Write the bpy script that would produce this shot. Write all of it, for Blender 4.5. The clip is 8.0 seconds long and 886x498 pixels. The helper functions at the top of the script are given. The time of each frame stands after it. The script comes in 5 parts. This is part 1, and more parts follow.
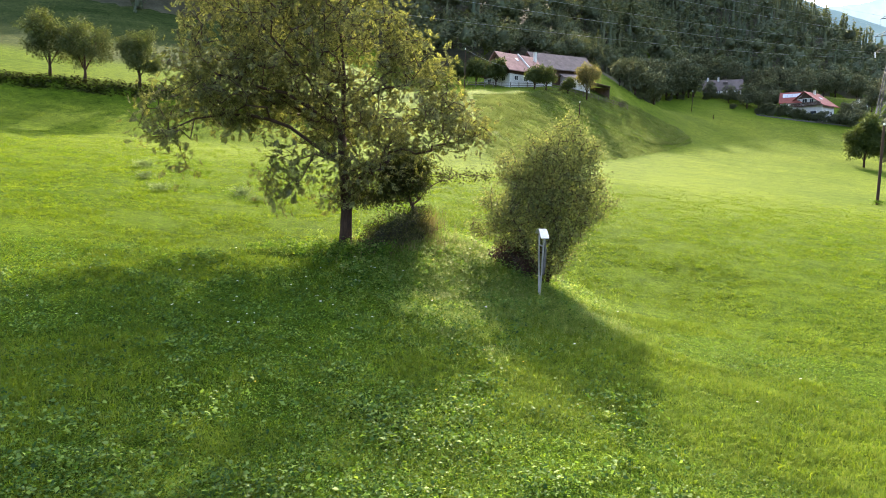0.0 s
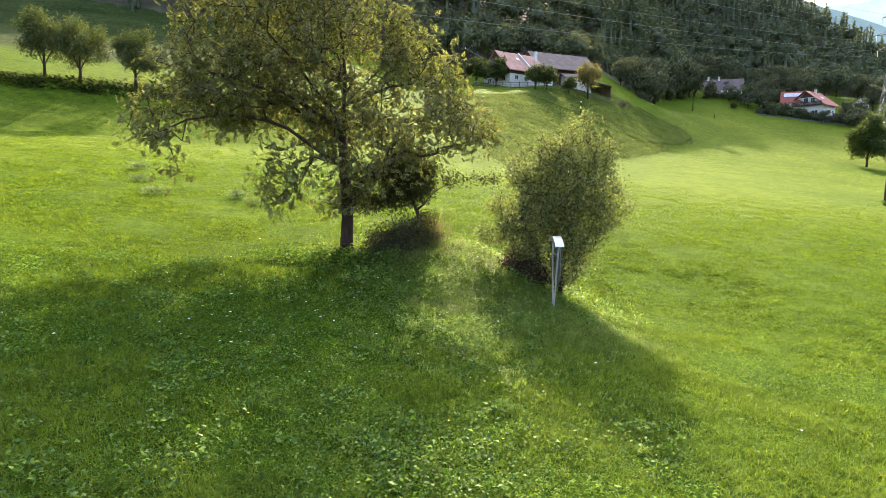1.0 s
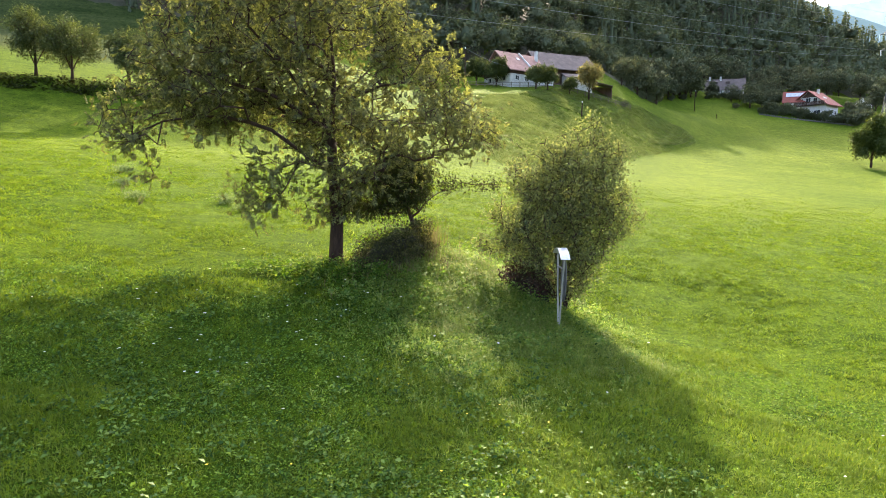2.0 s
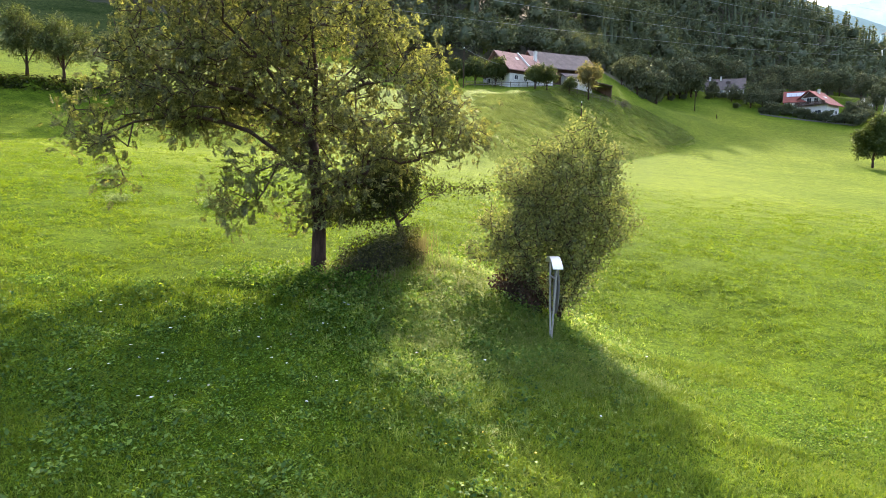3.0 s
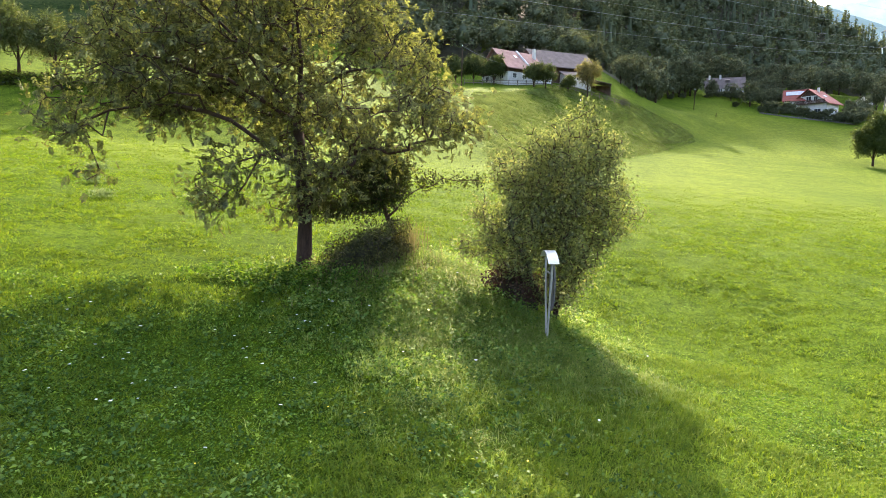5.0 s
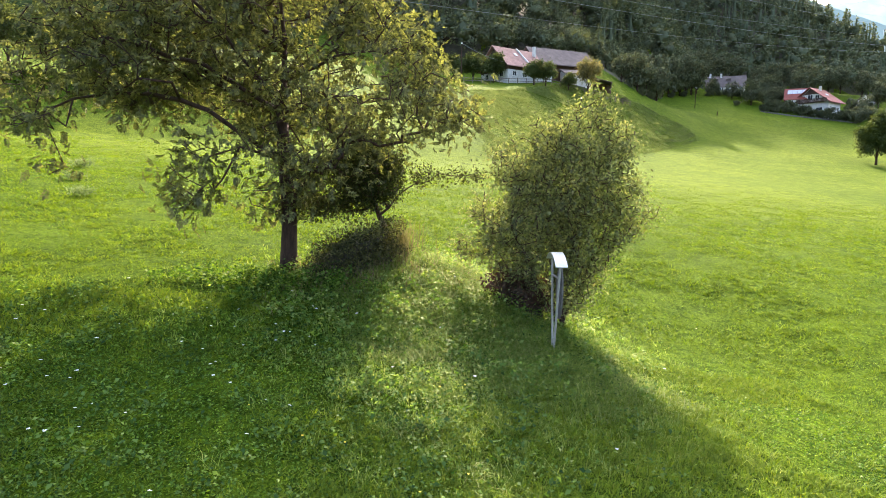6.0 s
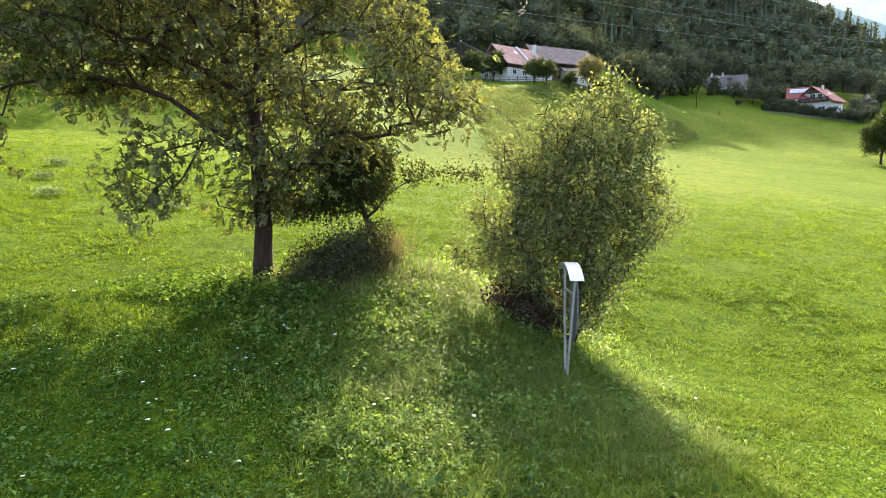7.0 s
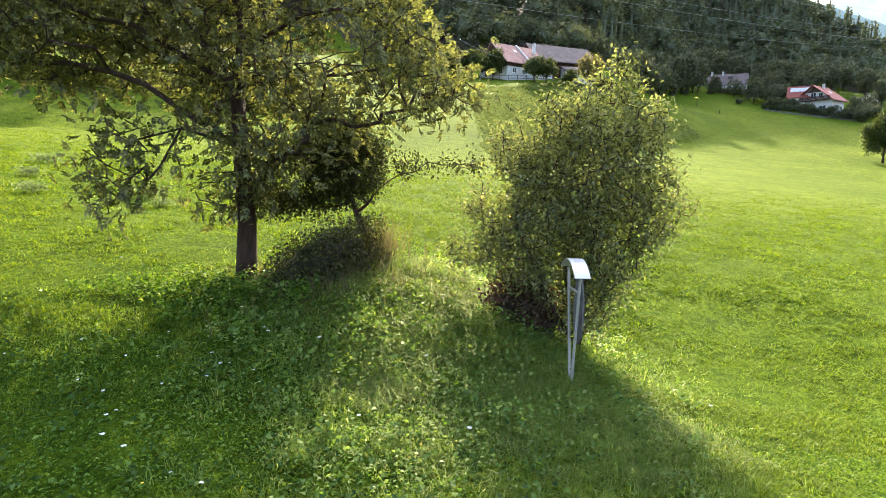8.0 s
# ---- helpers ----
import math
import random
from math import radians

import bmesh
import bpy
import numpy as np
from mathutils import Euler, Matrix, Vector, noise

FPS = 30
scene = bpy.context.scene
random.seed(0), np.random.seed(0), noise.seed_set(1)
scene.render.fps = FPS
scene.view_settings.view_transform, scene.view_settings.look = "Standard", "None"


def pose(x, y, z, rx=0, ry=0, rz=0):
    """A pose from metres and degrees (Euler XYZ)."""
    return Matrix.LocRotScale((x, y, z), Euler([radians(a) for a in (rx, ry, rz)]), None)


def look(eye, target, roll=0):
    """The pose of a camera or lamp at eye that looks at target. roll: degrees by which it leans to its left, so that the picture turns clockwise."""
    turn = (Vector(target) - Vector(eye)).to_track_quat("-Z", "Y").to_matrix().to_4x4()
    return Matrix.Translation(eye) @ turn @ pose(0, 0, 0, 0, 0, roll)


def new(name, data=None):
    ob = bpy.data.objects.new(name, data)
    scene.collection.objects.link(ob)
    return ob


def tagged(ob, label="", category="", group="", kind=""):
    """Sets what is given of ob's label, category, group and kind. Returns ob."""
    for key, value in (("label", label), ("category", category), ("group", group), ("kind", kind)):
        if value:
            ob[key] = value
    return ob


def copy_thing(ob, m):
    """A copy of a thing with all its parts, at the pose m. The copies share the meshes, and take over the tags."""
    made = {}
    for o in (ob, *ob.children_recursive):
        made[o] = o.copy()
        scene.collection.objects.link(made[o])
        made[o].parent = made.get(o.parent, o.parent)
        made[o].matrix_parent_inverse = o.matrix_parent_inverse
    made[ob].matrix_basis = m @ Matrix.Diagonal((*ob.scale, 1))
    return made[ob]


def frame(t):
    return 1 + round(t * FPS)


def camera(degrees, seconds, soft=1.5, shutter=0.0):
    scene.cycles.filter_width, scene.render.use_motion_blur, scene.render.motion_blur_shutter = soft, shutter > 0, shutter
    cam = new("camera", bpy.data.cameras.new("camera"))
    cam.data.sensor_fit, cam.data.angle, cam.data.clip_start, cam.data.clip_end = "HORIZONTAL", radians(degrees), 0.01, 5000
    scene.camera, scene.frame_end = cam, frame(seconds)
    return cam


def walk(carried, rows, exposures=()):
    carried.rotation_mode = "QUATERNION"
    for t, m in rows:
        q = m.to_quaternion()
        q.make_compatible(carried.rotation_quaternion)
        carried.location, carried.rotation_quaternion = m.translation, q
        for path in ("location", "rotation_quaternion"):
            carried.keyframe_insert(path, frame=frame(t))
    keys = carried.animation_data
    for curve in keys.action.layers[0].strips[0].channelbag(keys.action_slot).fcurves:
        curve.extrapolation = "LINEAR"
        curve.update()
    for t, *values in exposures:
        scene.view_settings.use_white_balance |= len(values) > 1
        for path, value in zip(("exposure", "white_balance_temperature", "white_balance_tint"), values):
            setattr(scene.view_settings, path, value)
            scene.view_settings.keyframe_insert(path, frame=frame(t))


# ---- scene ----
cam = camera(71.8, 8.0, soft=0.5)
METRES, EYE, TILT, LEAN, TURN = 9.0, 4.0, -6.5, 0.0, 0.0
ROWS = [
    (0.0, 0.0, 0.0, 0.0, -0.02, 0.96, -1.28),
    (0.5, -0.0169, 0.0558, 0.0137, -0.12, 0.95, -1.21),
    (1.0, -0.028, 0.1262, 0.0309, -0.09, 0.95, -1.18),
    (1.5, -0.0264, 0.2059, 0.0501, -0.06, 0.97, -1.14),
    (3.0, 0.0286, 0.3927, 0.097, -0.02, 1.0, -1.09),
    (3.5, 0.039, 0.4055, 0.0931, -0.03, 1.01, -1.06),
    (4.0, 0.046, 0.4141, 0.0845, -0.06, 0.99, -1.06),
    (4.5, 0.0504, 0.4382, 0.081, -0.08, 0.99, -1.05),
    (6.0, 0.0643, 0.6402, 0.0915, -0.13, 0.92, -1.04),
    (6.5, 0.0703, 0.7513, 0.0961, -0.17, 0.91, -1.03),
    (7.0, 0.0767, 0.8594, 0.1145, -0.17, 0.92, -1.01),
    (7.5, 0.0821, 0.9248, 0.1233, -0.18, 0.95, -0.98),
    (8.0, 0.0889, 0.9583, 0.1072, -0.18, 0.93, -0.96),
]
walk(cam, [(t, pose(0, 0, EYE, TILT, LEAN, TURN) @ pose(METRES * x, METRES * y, METRES * z, 90 + pitch, roll, yaw)) for t, x, y, z, yaw, pitch, roll in ROWS],
     exposures=[(0.0, 2.80, 6500, 14), (3.0, 2.86, 6500, 15), (6.0, 2.92, 6500, 15), (8.0, 2.95, 6500, 15)])

# ---- light ----
SUN_EL, SUN_AZ = 34.0, 4.0
world = bpy.data.worlds.new("sky")
scene.world = world
world.use_nodes = True
wn = world.node_tree
sky = wn.nodes.new("ShaderNodeTexSky")
sky.sky_type, sky.sun_disc = "NISHITA", False
sky.sun_elevation, sky.sun_rotation = radians(SUN_EL), radians(SUN_AZ)
sky.air_density, sky.dust_density = 1.0, 5.0
wn.nodes["Background"].inputs["Strength"].default_value = 0.15
wn.links.new(sky.outputs[0], wn.nodes["Background"].inputs["Color"])
sun = new("sun", bpy.data.lights.new("sun", "SUN"))
sun.data.energy, sun.data.angle, sun.data.color = 3.4, radians(0.6), (1.0, 0.86, 0.66)
SUN_WAY = Vector((math.sin(radians(SUN_AZ)) * math.cos(radians(SUN_EL)), math.cos(radians(SUN_AZ)) * math.cos(radians(SUN_EL)), math.sin(radians(SUN_EL))))
sun.matrix_world = look(SUN_WAY * 300, (0, 0, 0))

# ---- mesh helpers ----
rng = np.random.default_rng(7)


def mesh_np(name, verts, faces, material, smooth=False):
    """A mesh from an (n, 3) array and an (m, k) array of faces, or a list of such arrays."""
    faces = faces if isinstance(faces, list) else [faces]
    verts = np.asarray(verts, dtype=np.float32)
    me = bpy.data.meshes.new(name)
    me.vertices.add(len(verts))
    me.vertices.foreach_set("co", verts.ravel())
    total = sum(f.size for f in faces)
    me.loops.add(total)
    me.loops.foreach_set("vertex_index", np.concatenate([f.ravel() for f in faces]).astype(np.int32))
    starts, at = [], 0
    for f in faces:
        starts.append(at + np.arange(len(f)) * f.shape[1])
        at += f.size
    starts = np.concatenate(starts).astype(np.int32)
    me.polygons.add(len(starts))
    me.polygons.foreach_set("loop_start", starts)
    if smooth:
        me.polygons.foreach_set("use_smooth", np.ones(len(starts), dtype=bool))
    me.update(calc_edges=True)
    me.materials.append(material)
    return me


def part_np(name, verts, faces, material, parent=None, label="", smooth=False):
    ob = new(name, mesh_np(name, verts, faces, material, smooth))
    if parent is not None:
        ob.parent = parent
    return tagged(ob, label)


def part(name, bm, material, parent=None, label="", smooth=False):
    me = bpy.data.meshes.new(name)
    bm.normal_update()
    bm.to_mesh(me)
    bm.free()
    me.materials.append(material)
    if smooth:
        me.polygons.foreach_set("use_smooth", np.ones(len(me.polygons), dtype=bool))
    ob = new(name, me)
    if parent is not None:
        ob.parent = parent
    return tagged(ob, label)


def thing(name, m, label, category, group="", kind=""):
    ob = new(name)
    ob.empty_display_size = 0.2
    ob.matrix_world = m
    return tagged(ob, label, category, group, kind)


def box(bm, size, m=Matrix(), bevel=0.0):
    made = bmesh.ops.create_cube(bm, size=1.0, matrix=m @ Matrix.Diagonal((*size, 1)))
    if bevel:
        edges = list({e for v in made["verts"] for e in v.link_edges})
        bmesh.ops.bevel(bm, geom=edges, offset=bevel, segments=1, affect="EDGES")
    return bm


def box_part(name, size, m, material, parent, label="", bevel=0.0):
    ob = part(name, box(bmesh.new(), size, Matrix(), bevel), material, parent, label)
    ob.matrix_basis = m
    return ob


def tube(bm, points, radii, sides=8, caps=True):
    """A tube through points, with one radius a point."""
    pts = [Vector(p) for p in points]
    rings = []
    for i, p in enumerate(pts):
        d = (pts[min(i + 1, len(pts) - 1)] - pts[max(i - 1, 0)]).normalized()
        a = d.cross(Vector((0.13, 0.97, 0.2)) if abs(d.y) < 0.9 else Vector((1, 0, 0))).normalized()
        b = d.cross(a)
        r = radii[i]
        rings.append([bm.verts.new(p + a * (r * math.cos(k * math.tau / sides)) + b * (r * math.sin(k * math.tau / sides))) for k in range(sides)])
    for u, v in zip(rings, rings[1:]):
        for k in range(sides):
            bm.faces.new((u[k], u[(k + 1) % sides], v[(k + 1) % sides], v[k]))
    if caps:
        bm.faces.new(rings[0][::-1])
        bm.faces.new(rings[-1])
    return bm


# ---- materials ----
def nodes_of(name):
    m = bpy.data.materials.new(name)
    m.use_nodes = True
    t = m.node_tree
    return m, t, t.nodes["Principled BSDF"], t.nodes["Material Output"]


def ramp(t, source, stops):
    r = t.nodes.new("ShaderNodeValToRGB")
    e = r.color_ramp.elements
    while len(e) < len(stops):
        e.new(0.5)
    for k, (at, col) in zip(e, stops):
        k.position, k.color = at, (*col, 1)
    t.links.new(source, r.inputs[0])
    return r.outputs[0]


def noise_tex(t, scale, detail=4.0, rough=0.6, stretch=(1, 1, 1), coords="Object"):
    c, mp, n = t.nodes.new("ShaderNodeTexCoord"), t.nodes.new("ShaderNodeMapping"), t.nodes.new("ShaderNodeTexNoise")
    mp.inputs["Scale"].default_value = stretch
    n.inputs["Scale"].default_value, n.inputs["Detail"].default_value, n.inputs["Roughness"].default_value = scale, detail, rough
    t.links.new(c.outputs[coords], mp.inputs[0])
    t.links.new(mp.outputs[0], n.inputs["Vector"])
    return n.outputs[0]


def mix_col(t, fac, a, b, how="MIX"):
    m = t.nodes.new("ShaderNodeMix")
    m.data_type, m.blend_type = "RGBA", how
    for key, value in ((0, fac), (6, a), (7, b)):
        if isinstance(value, (int, float)):
            m.inputs[key].default_value = value
        elif isinstance(value, tuple):
            m.inputs[key].default_value = (*value, 1)
        else:
            t.links.new(value, m.inputs[key])
    return m.outputs[2]


def surface(name, stops, scale=6.0, rough=0.8, bump=0.3, metal=0.0, fine=40.0, stretch=(1, 1, 1), distance=0.02, shine=0.15):
    """Colour from coarse and fine noise, with relief."""
    m, t, bsdf, _ = nodes_of(name)
    coarse = noise_tex(t, scale, 5, 0.6, stretch)
    small = noise_tex(t, fine, 3, 0.6, stretch)
    base = ramp(t, coarse, stops)
    shade = ramp(t, small, [(0.25, (0.75, 0.75, 0.75)), (0.75, (1.15, 1.15, 1.15))])
    t.links.new(mix_col(t, 1.0, base, shade, "MULTIPLY"), bsdf.inputs["Base Color"])
    bsdf.inputs["Roughness"].default_value, bsdf.inputs["Metallic"].default_value = rough, metal
    bsdf.inputs["Specular IOR Level"].default_value = shine
    if bump:
        b = t.nodes.new("ShaderNodeBump")
        b.inputs["Strength"].default_value, b.inputs["Distance"].default_value = bump, distance
        t.links.new(small, b.inputs["Height"])
        t.links.new(b.outputs[0], bsdf.inputs["Normal"])
    return m


def foliage(name, stops, through_light=0.45, gloss=0.08, patch=0.35, glow=(1.25, 1.2, 0.55), shine=0.45):
    """Leaves: diffuse, translucent and a little gloss, each leaf of its own shade."""
    m, t, bsdf, out = nodes_of(name)
    t.nodes.remove(bsdf)
    geo = t.nodes.new("ShaderNodeNewGeometry")
    base = ramp(t, geo.outputs["Random Per Island"], stops)
    area = ramp(t, noise_tex(t, patch, 3), [(0.3, (0.72, 0.75, 0.72)), (0.7, (1.2, 1.15, 1.1))])
    base = mix_col(t, 1.0, base, area, "MULTIPLY")
    lit = mix_col(t, 1.0, base, glow, "MULTIPLY")
    d, tr, g = (t.nodes.new("ShaderNodeBsdf" + k) for k in ("Diffuse", "Translucent", "Glossy"))
    g.inputs["Roughness"].default_value = shine
    g.inputs["Color"].default_value = (0.7, 0.75, 0.6, 1)
    t.links.new(base, d.inputs[0])
    t.links.new(lit, tr.inputs[0])
    a, b = t.nodes.new("ShaderNodeMixShader"), t.nodes.new("ShaderNodeMixShader")
    a.inputs[0].default_value, b.inputs[0].default_value = through_light, gloss
    t.links.new(d.outputs[0], a.inputs[1])
    t.links.new(tr.outputs[0], a.inputs[2])
    t.links.new(a.outputs[0], b.inputs[1])
    t.links.new(g.outputs[0], b.inputs[2])
    t.links.new(b.outputs[0], out.inputs[0])
    return m


def meadow_material():
    m, t, bsdf, out = nodes_of("meadow")
    big, mid, small = noise_tex(t, 0.045, 4), noise_tex(t, 1.1, 6, 0.68), noise_tex(t, 9.0, 4, 0.7, (1, 0.6, 1))
    tiny = noise_tex(t, 28.0, 3, 0.7, (1, 0.7, 1))
    base = ramp(t, big, [(0.35, (0.060, 0.094, 0.0085)), (0.65, (0.090, 0.124, 0.0115))])
    patch = ramp(t, mid, [(0.32, (0.50, 0.60, 0.58)), (0.52, (1, 1, 1)), (0.70, (1.22, 1.18, 1.0))])
    grain = ramp(t, small, [(0.30, (0.38, 0.46, 0.40)), (0.52, (1, 1, 1)), (0.72, (1.55, 1.45, 1.2))])
    speck = ramp(t, tiny, [(0.32, (0.40, 0.46, 0.40)), (0.52, (1, 1, 1)), (0.72, (1.45, 1.4, 1.2))])
    rows = ramp(t, noise_tex(t, 0.8, 3, 0.5, (0.10, 1, 1)), [(0.35, (0.86, 0.88, 0.9)), (0.5, (1, 1, 1)), (0.68, (1.12, 1.10, 1.05))])
    # rough unmown pasture on the far slope, darkened for the shade lying on it
    place, cut = t.nodes.new("ShaderNodeTexCoord"), t.nodes.new("ShaderNodeSeparateXYZ")
    t.links.new(place.outputs["Object"], cut.inputs[0])
    far_on, side_on, both = t.nodes.new("ShaderNodeMapRange"), t.nodes.new("ShaderNodeMapRange"), t.nodes.new("ShaderNodeMath")
    for node, source, a, b in ((far_on, "Y", 90, 99), (side_on, "X", -30, -40)):
        t.links.new(cut.outputs[source], node.inputs[0])
        node.inputs[1].default_value, node.inputs[2].default_value = a, b
    both.operation = "MULTIPLY"
    t.links.new(far_on.outputs[0], both.inputs[0])
    t.links.new(side_on.outputs[0], both.inputs[1])
    rough = ramp(t, noise_tex(t, 0.25, 5, 0.6, (0.2, 1, 1)), [(0.35, (0.027, 0.040, 0.012)), (0.65, (0.052, 0.064, 0.021))])
    base = mix_col(t, both.outputs[0], mix_col(t, 1.0, base, rows, "MULTIPLY"), rough)
    col = mix_col(t, 1.0, mix_col(t, 1.0, base, patch, "MULTIPLY"), mix_col(t, 1.0, grain, speck, "MULTIPLY"), "MULTIPLY")
    # soil and thatch between the built blades, darkened for the shade in the gaps
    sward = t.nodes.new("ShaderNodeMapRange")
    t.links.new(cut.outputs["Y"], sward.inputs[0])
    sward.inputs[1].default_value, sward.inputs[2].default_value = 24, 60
    shaded_thatch = mix_col(t, 1.0, col, (0.66, 0.76, 0.62), "MULTIPLY")
    t.links.new(mix_col(t, sward.outputs[0], shaded_thatch, col), bsdf.inputs["Base Color"])
    bsdf.inputs["Roughness"].default_value, bsdf.inputs["Specular IOR Level"].default_value = 0.95, 0.014
    b = t.nodes.new("ShaderNodeBump")
    b.inputs["Strength"].default_value, b.inputs["Distance"].default_value = 0.9, 0.07
    add = t.nodes.new("ShaderNodeMath")
    add.operation = "ADD"
    t.links.new(small, add.inputs[0])
    t.links.new(tiny, add.inputs[1])
    t.links.new(add.outputs[0], b.inputs["Height"])
    t.links.new(b.outputs[0], bsdf.inputs["Normal"])
    return m


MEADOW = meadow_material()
GRASS = foliage("grass_blades", [(0.0, (0.056, 0.102, 0.011)), (0.4, (0.090, 0.148, 0.0135)), (0.85, (0.115, 0.170, 0.0165)), (1.0, (0.142, 0.180, 0.034))], 0.45, 0.006, 0.9, (1.32, 1.22, 0.42), 0.5)
LONG_GRASS = foliage("long_grass_blades", [(0.0, (0.090, 0.150, 0.028)), (0.5, (0.155, 0.225, 0.050)), (0.85, (0.205, 0.262, 0.07)), (1.0, (0.29, 0.31, 0.12))], 0.62, 0.01, 0.5, (1.30, 1.34, 0.6), 0.5)
WEED = foliage("weed_leaves", [(0.0, (0.014, 0.044, 0.006)), (0.4, (0.040, 0.096, 0.0115)), (0.8, (0.076, 0.152, 0.019)), (1.0, (0.125, 0.210, 0.034))], 0.45, 0.012, 0.6, (1.5, 1.28, 0.4), 0.42)
WALNUT = foliage("walnut_leaves", [(0.0, (0.044, 0.045, 0.020)), (0.5, (0.085, 0.086, 0.034)), (0.88, (0.140, 0.140, 0.052)), (1.0, (0.180, 0.160, 0.060))], 0.42, 0.02, 0.4, (1.14, 1.26, 0.62), 0.42)
DARK_LEAF = foliage("dark_leaves", [(0.0, (0.020, 0.026, 0.009)), (0.7, (0.036, 0.044, 0.013)), (1.0, (0.064, 0.070, 0.020))], 0.22, 0.015, 0.5, shine=0.5)
HEAP_LEAF = foliage("withered_vine_leaves", [(0.0, (0.022, 0.023, 0.010)), (0.6, (0.048, 0.050, 0.018)), (1.0, (0.100, 0.095, 0.034))], 0.30, 0.012, 1.5, shine=0.5)
DRY_GRASS = foliage("dry_stalks", [(0.0, (0.090, 0.080, 0.035)), (1.0, (0.19, 0.165, 0.085))], 0.35, 0.01, 0.6, (1.1, 1.05, 0.7), 0.5)
BUSH_LEAF = foliage("willow_leaves", [(0.0, (0.046, 0.057, 0.026)), (0.5, (0.098, 0.114, 0.048)), (0.9, (0.182, 0.200, 0.080)), (1.0, (0.210, 0.192, 0.086))], 0.46, 0.03, 0.8, (1.36, 1.40, 0.68), 0.45)
PEAR_LEAF = foliage("pear_leaves", [(0.0, (0.095, 0.100, 0.050)), (0.6, (0.150, 0.140, 0.070)), (1.0, (0.21, 0.17, 0.09))], 0.42, 0.03, 0.3)
BANK_GRASS = foliage("bank_grass_blades", [(0.0, (0.110, 0.146, 0.056)), (0.6, (0.134, 0.168, 0.068)), (1.0, (0.165, 0.190, 0.085))], 0.40, 0.01, 0.15, (1.15, 1.15, 0.7), 0.5)
BLEACHED = foliage("bleached_grass", [(0.0, (0.075, 0.125, 0.022)), (0.6, (0.120, 0.168, 0.040)), (1.0, (0.20, 0.22, 0.085))], 0.50, 0.02, 0.6, (1.25, 1.25, 0.6), 0.4)
HERB = foliage("herb_leaves", [(0.0, (0.055, 0.120, 0.018)), (0.5, (0.098, 0.178, 0.030)), (1.0, (0.21, 0.28, 0.085))], 0.50, 0.02, 0.6, (1.35, 1.28, 0.5), 0.45)
DOCK = foliage("dock_leaves", [(0.0, (0.018, 0.055, 0.012)), (0.5, (0.065, 0.125, 0.026)), (1.0, (0.15, 0.235, 0.05))], 0.45, 0.012, 0.6, (1.25, 1.25, 0.5), 0.45)
THISTLE = foliage("thistle_leaves", [(0.0, (0.075, 0.115, 0.040)), (1.0, (0.150, 0.190, 0.085))], 0.4, 0.02, 0.6, (1.2, 1.2, 0.8))
DEAD_LEAF = foliage("dead_leaves", [(0.0, (0.026, 0.014, 0.011)), (1.0, (0.075, 0.040, 0.027))], 0.25, 0.02, 0.6, (1.1, 0.9, 0.7))
ORCHARD_LEAF = foliage("orchard_leaves", [(0.0, (0.034, 0.050, 0.018)), (0.7, (0.066, 0.086, 0.030)), (1.0, (0.115, 0.132, 0.046))], 0.32, 0.03, 0.3)
FOREST_LEAF = foliage("forest_leaves", [(0.0, (0.058, 0.074, 0.046)), (0.6, (0.078, 0.094, 0.056)), (1.0, (0.100, 0.110, 0.060))], 0.25, 0.02, 0.05)
# slightly paler than the forest leaves, with haze put into the colour
EDGE_LEAF = foliage("field_tree_leaves", [(0.0, (0.060, 0.074, 0.044)), (0.6, (0.090, 0.102, 0.058)), (1.0, (0.120, 0.126, 0.068))], 0.26, 0.03, 0.05, (1.1, 1.1, 0.8))
LINDEN_LEAF = foliage("linden_leaves", [(0.0, (0.030, 0.048, 0.014)), (0.7, (0.056, 0.080, 0.020)), (1.0, (0.090, 0.115, 0.030))], 0.30, 0.03, 0.3)
LITTER = surface("leaf_litter", [(0.3, (0.035, 0.035, 0.020)), (0.7, (0.075, 0.068, 0.040))], 0.4, 0.95, 0.5, fine=3, distance=0.2)
BARK = surface("bark", [(0.3, (0.022, 0.013, 0.009)), (0.7, (0.056, 0.033, 0.023))], 9, 0.95, 0.8, fine=45, stretch=(1, 1, 0.25), distance=0.03)
STEEL = surface("galvanised_steel", [(0.3, (0.50, 0.50, 0.49)), (0.7, (0.62, 0.61, 0.60))], 14, 0.45, 0.05, 0.5, 90)
POST_PAINT = surface("grey_painted_steel", [(0.3, (0.20, 0.19, 0.165)), (0.7, (0.28, 0.265, 0.23))], 14, 0.55, 0.1, 0.1, 90)
BOARD = surface("weathered_board", [(0.3, (0.07, 0.065, 0.06)), (0.7, (0.13, 0.12, 0.11))], 8, 0.7, 0.2)
PLASTER = surface("white_plaster", [(0.3, (0.40, 0.38, 0.36)), (0.7, (0.54, 0.52, 0.49))], 0.8, 0.9, 0.15, fine=8)
RED_TILE = surface("red_roof_tiles", [(0.3, (0.165, 0.050, 0.040)), (0.7, (0.235, 0.070, 0.052))], 0.9, 0.75, 0.5, fine=6, distance=0.05)
AWNING_RED = surface("faded_red_canvas", [(0.3, (0.45, 0.13, 0.07)), (0.7, (0.55, 0.18, 0.10))], 2, 0.85, 0.1)
GARDEN_STONE = surface("rough_grey_stone", [(0.3, (0.06, 0.055, 0.05)), (0.7, (0.13, 0.12, 0.11))], 1.5, 0.9, 0.5, fine=9)
BROWN_TILE = surface("old_brown_tiles", [(0.3, (0.20, 0.11, 0.09)), (0.7, (0.30, 0.175, 0.145))], 0.7, 0.85, 0.5, fine=5, distance=0.05)
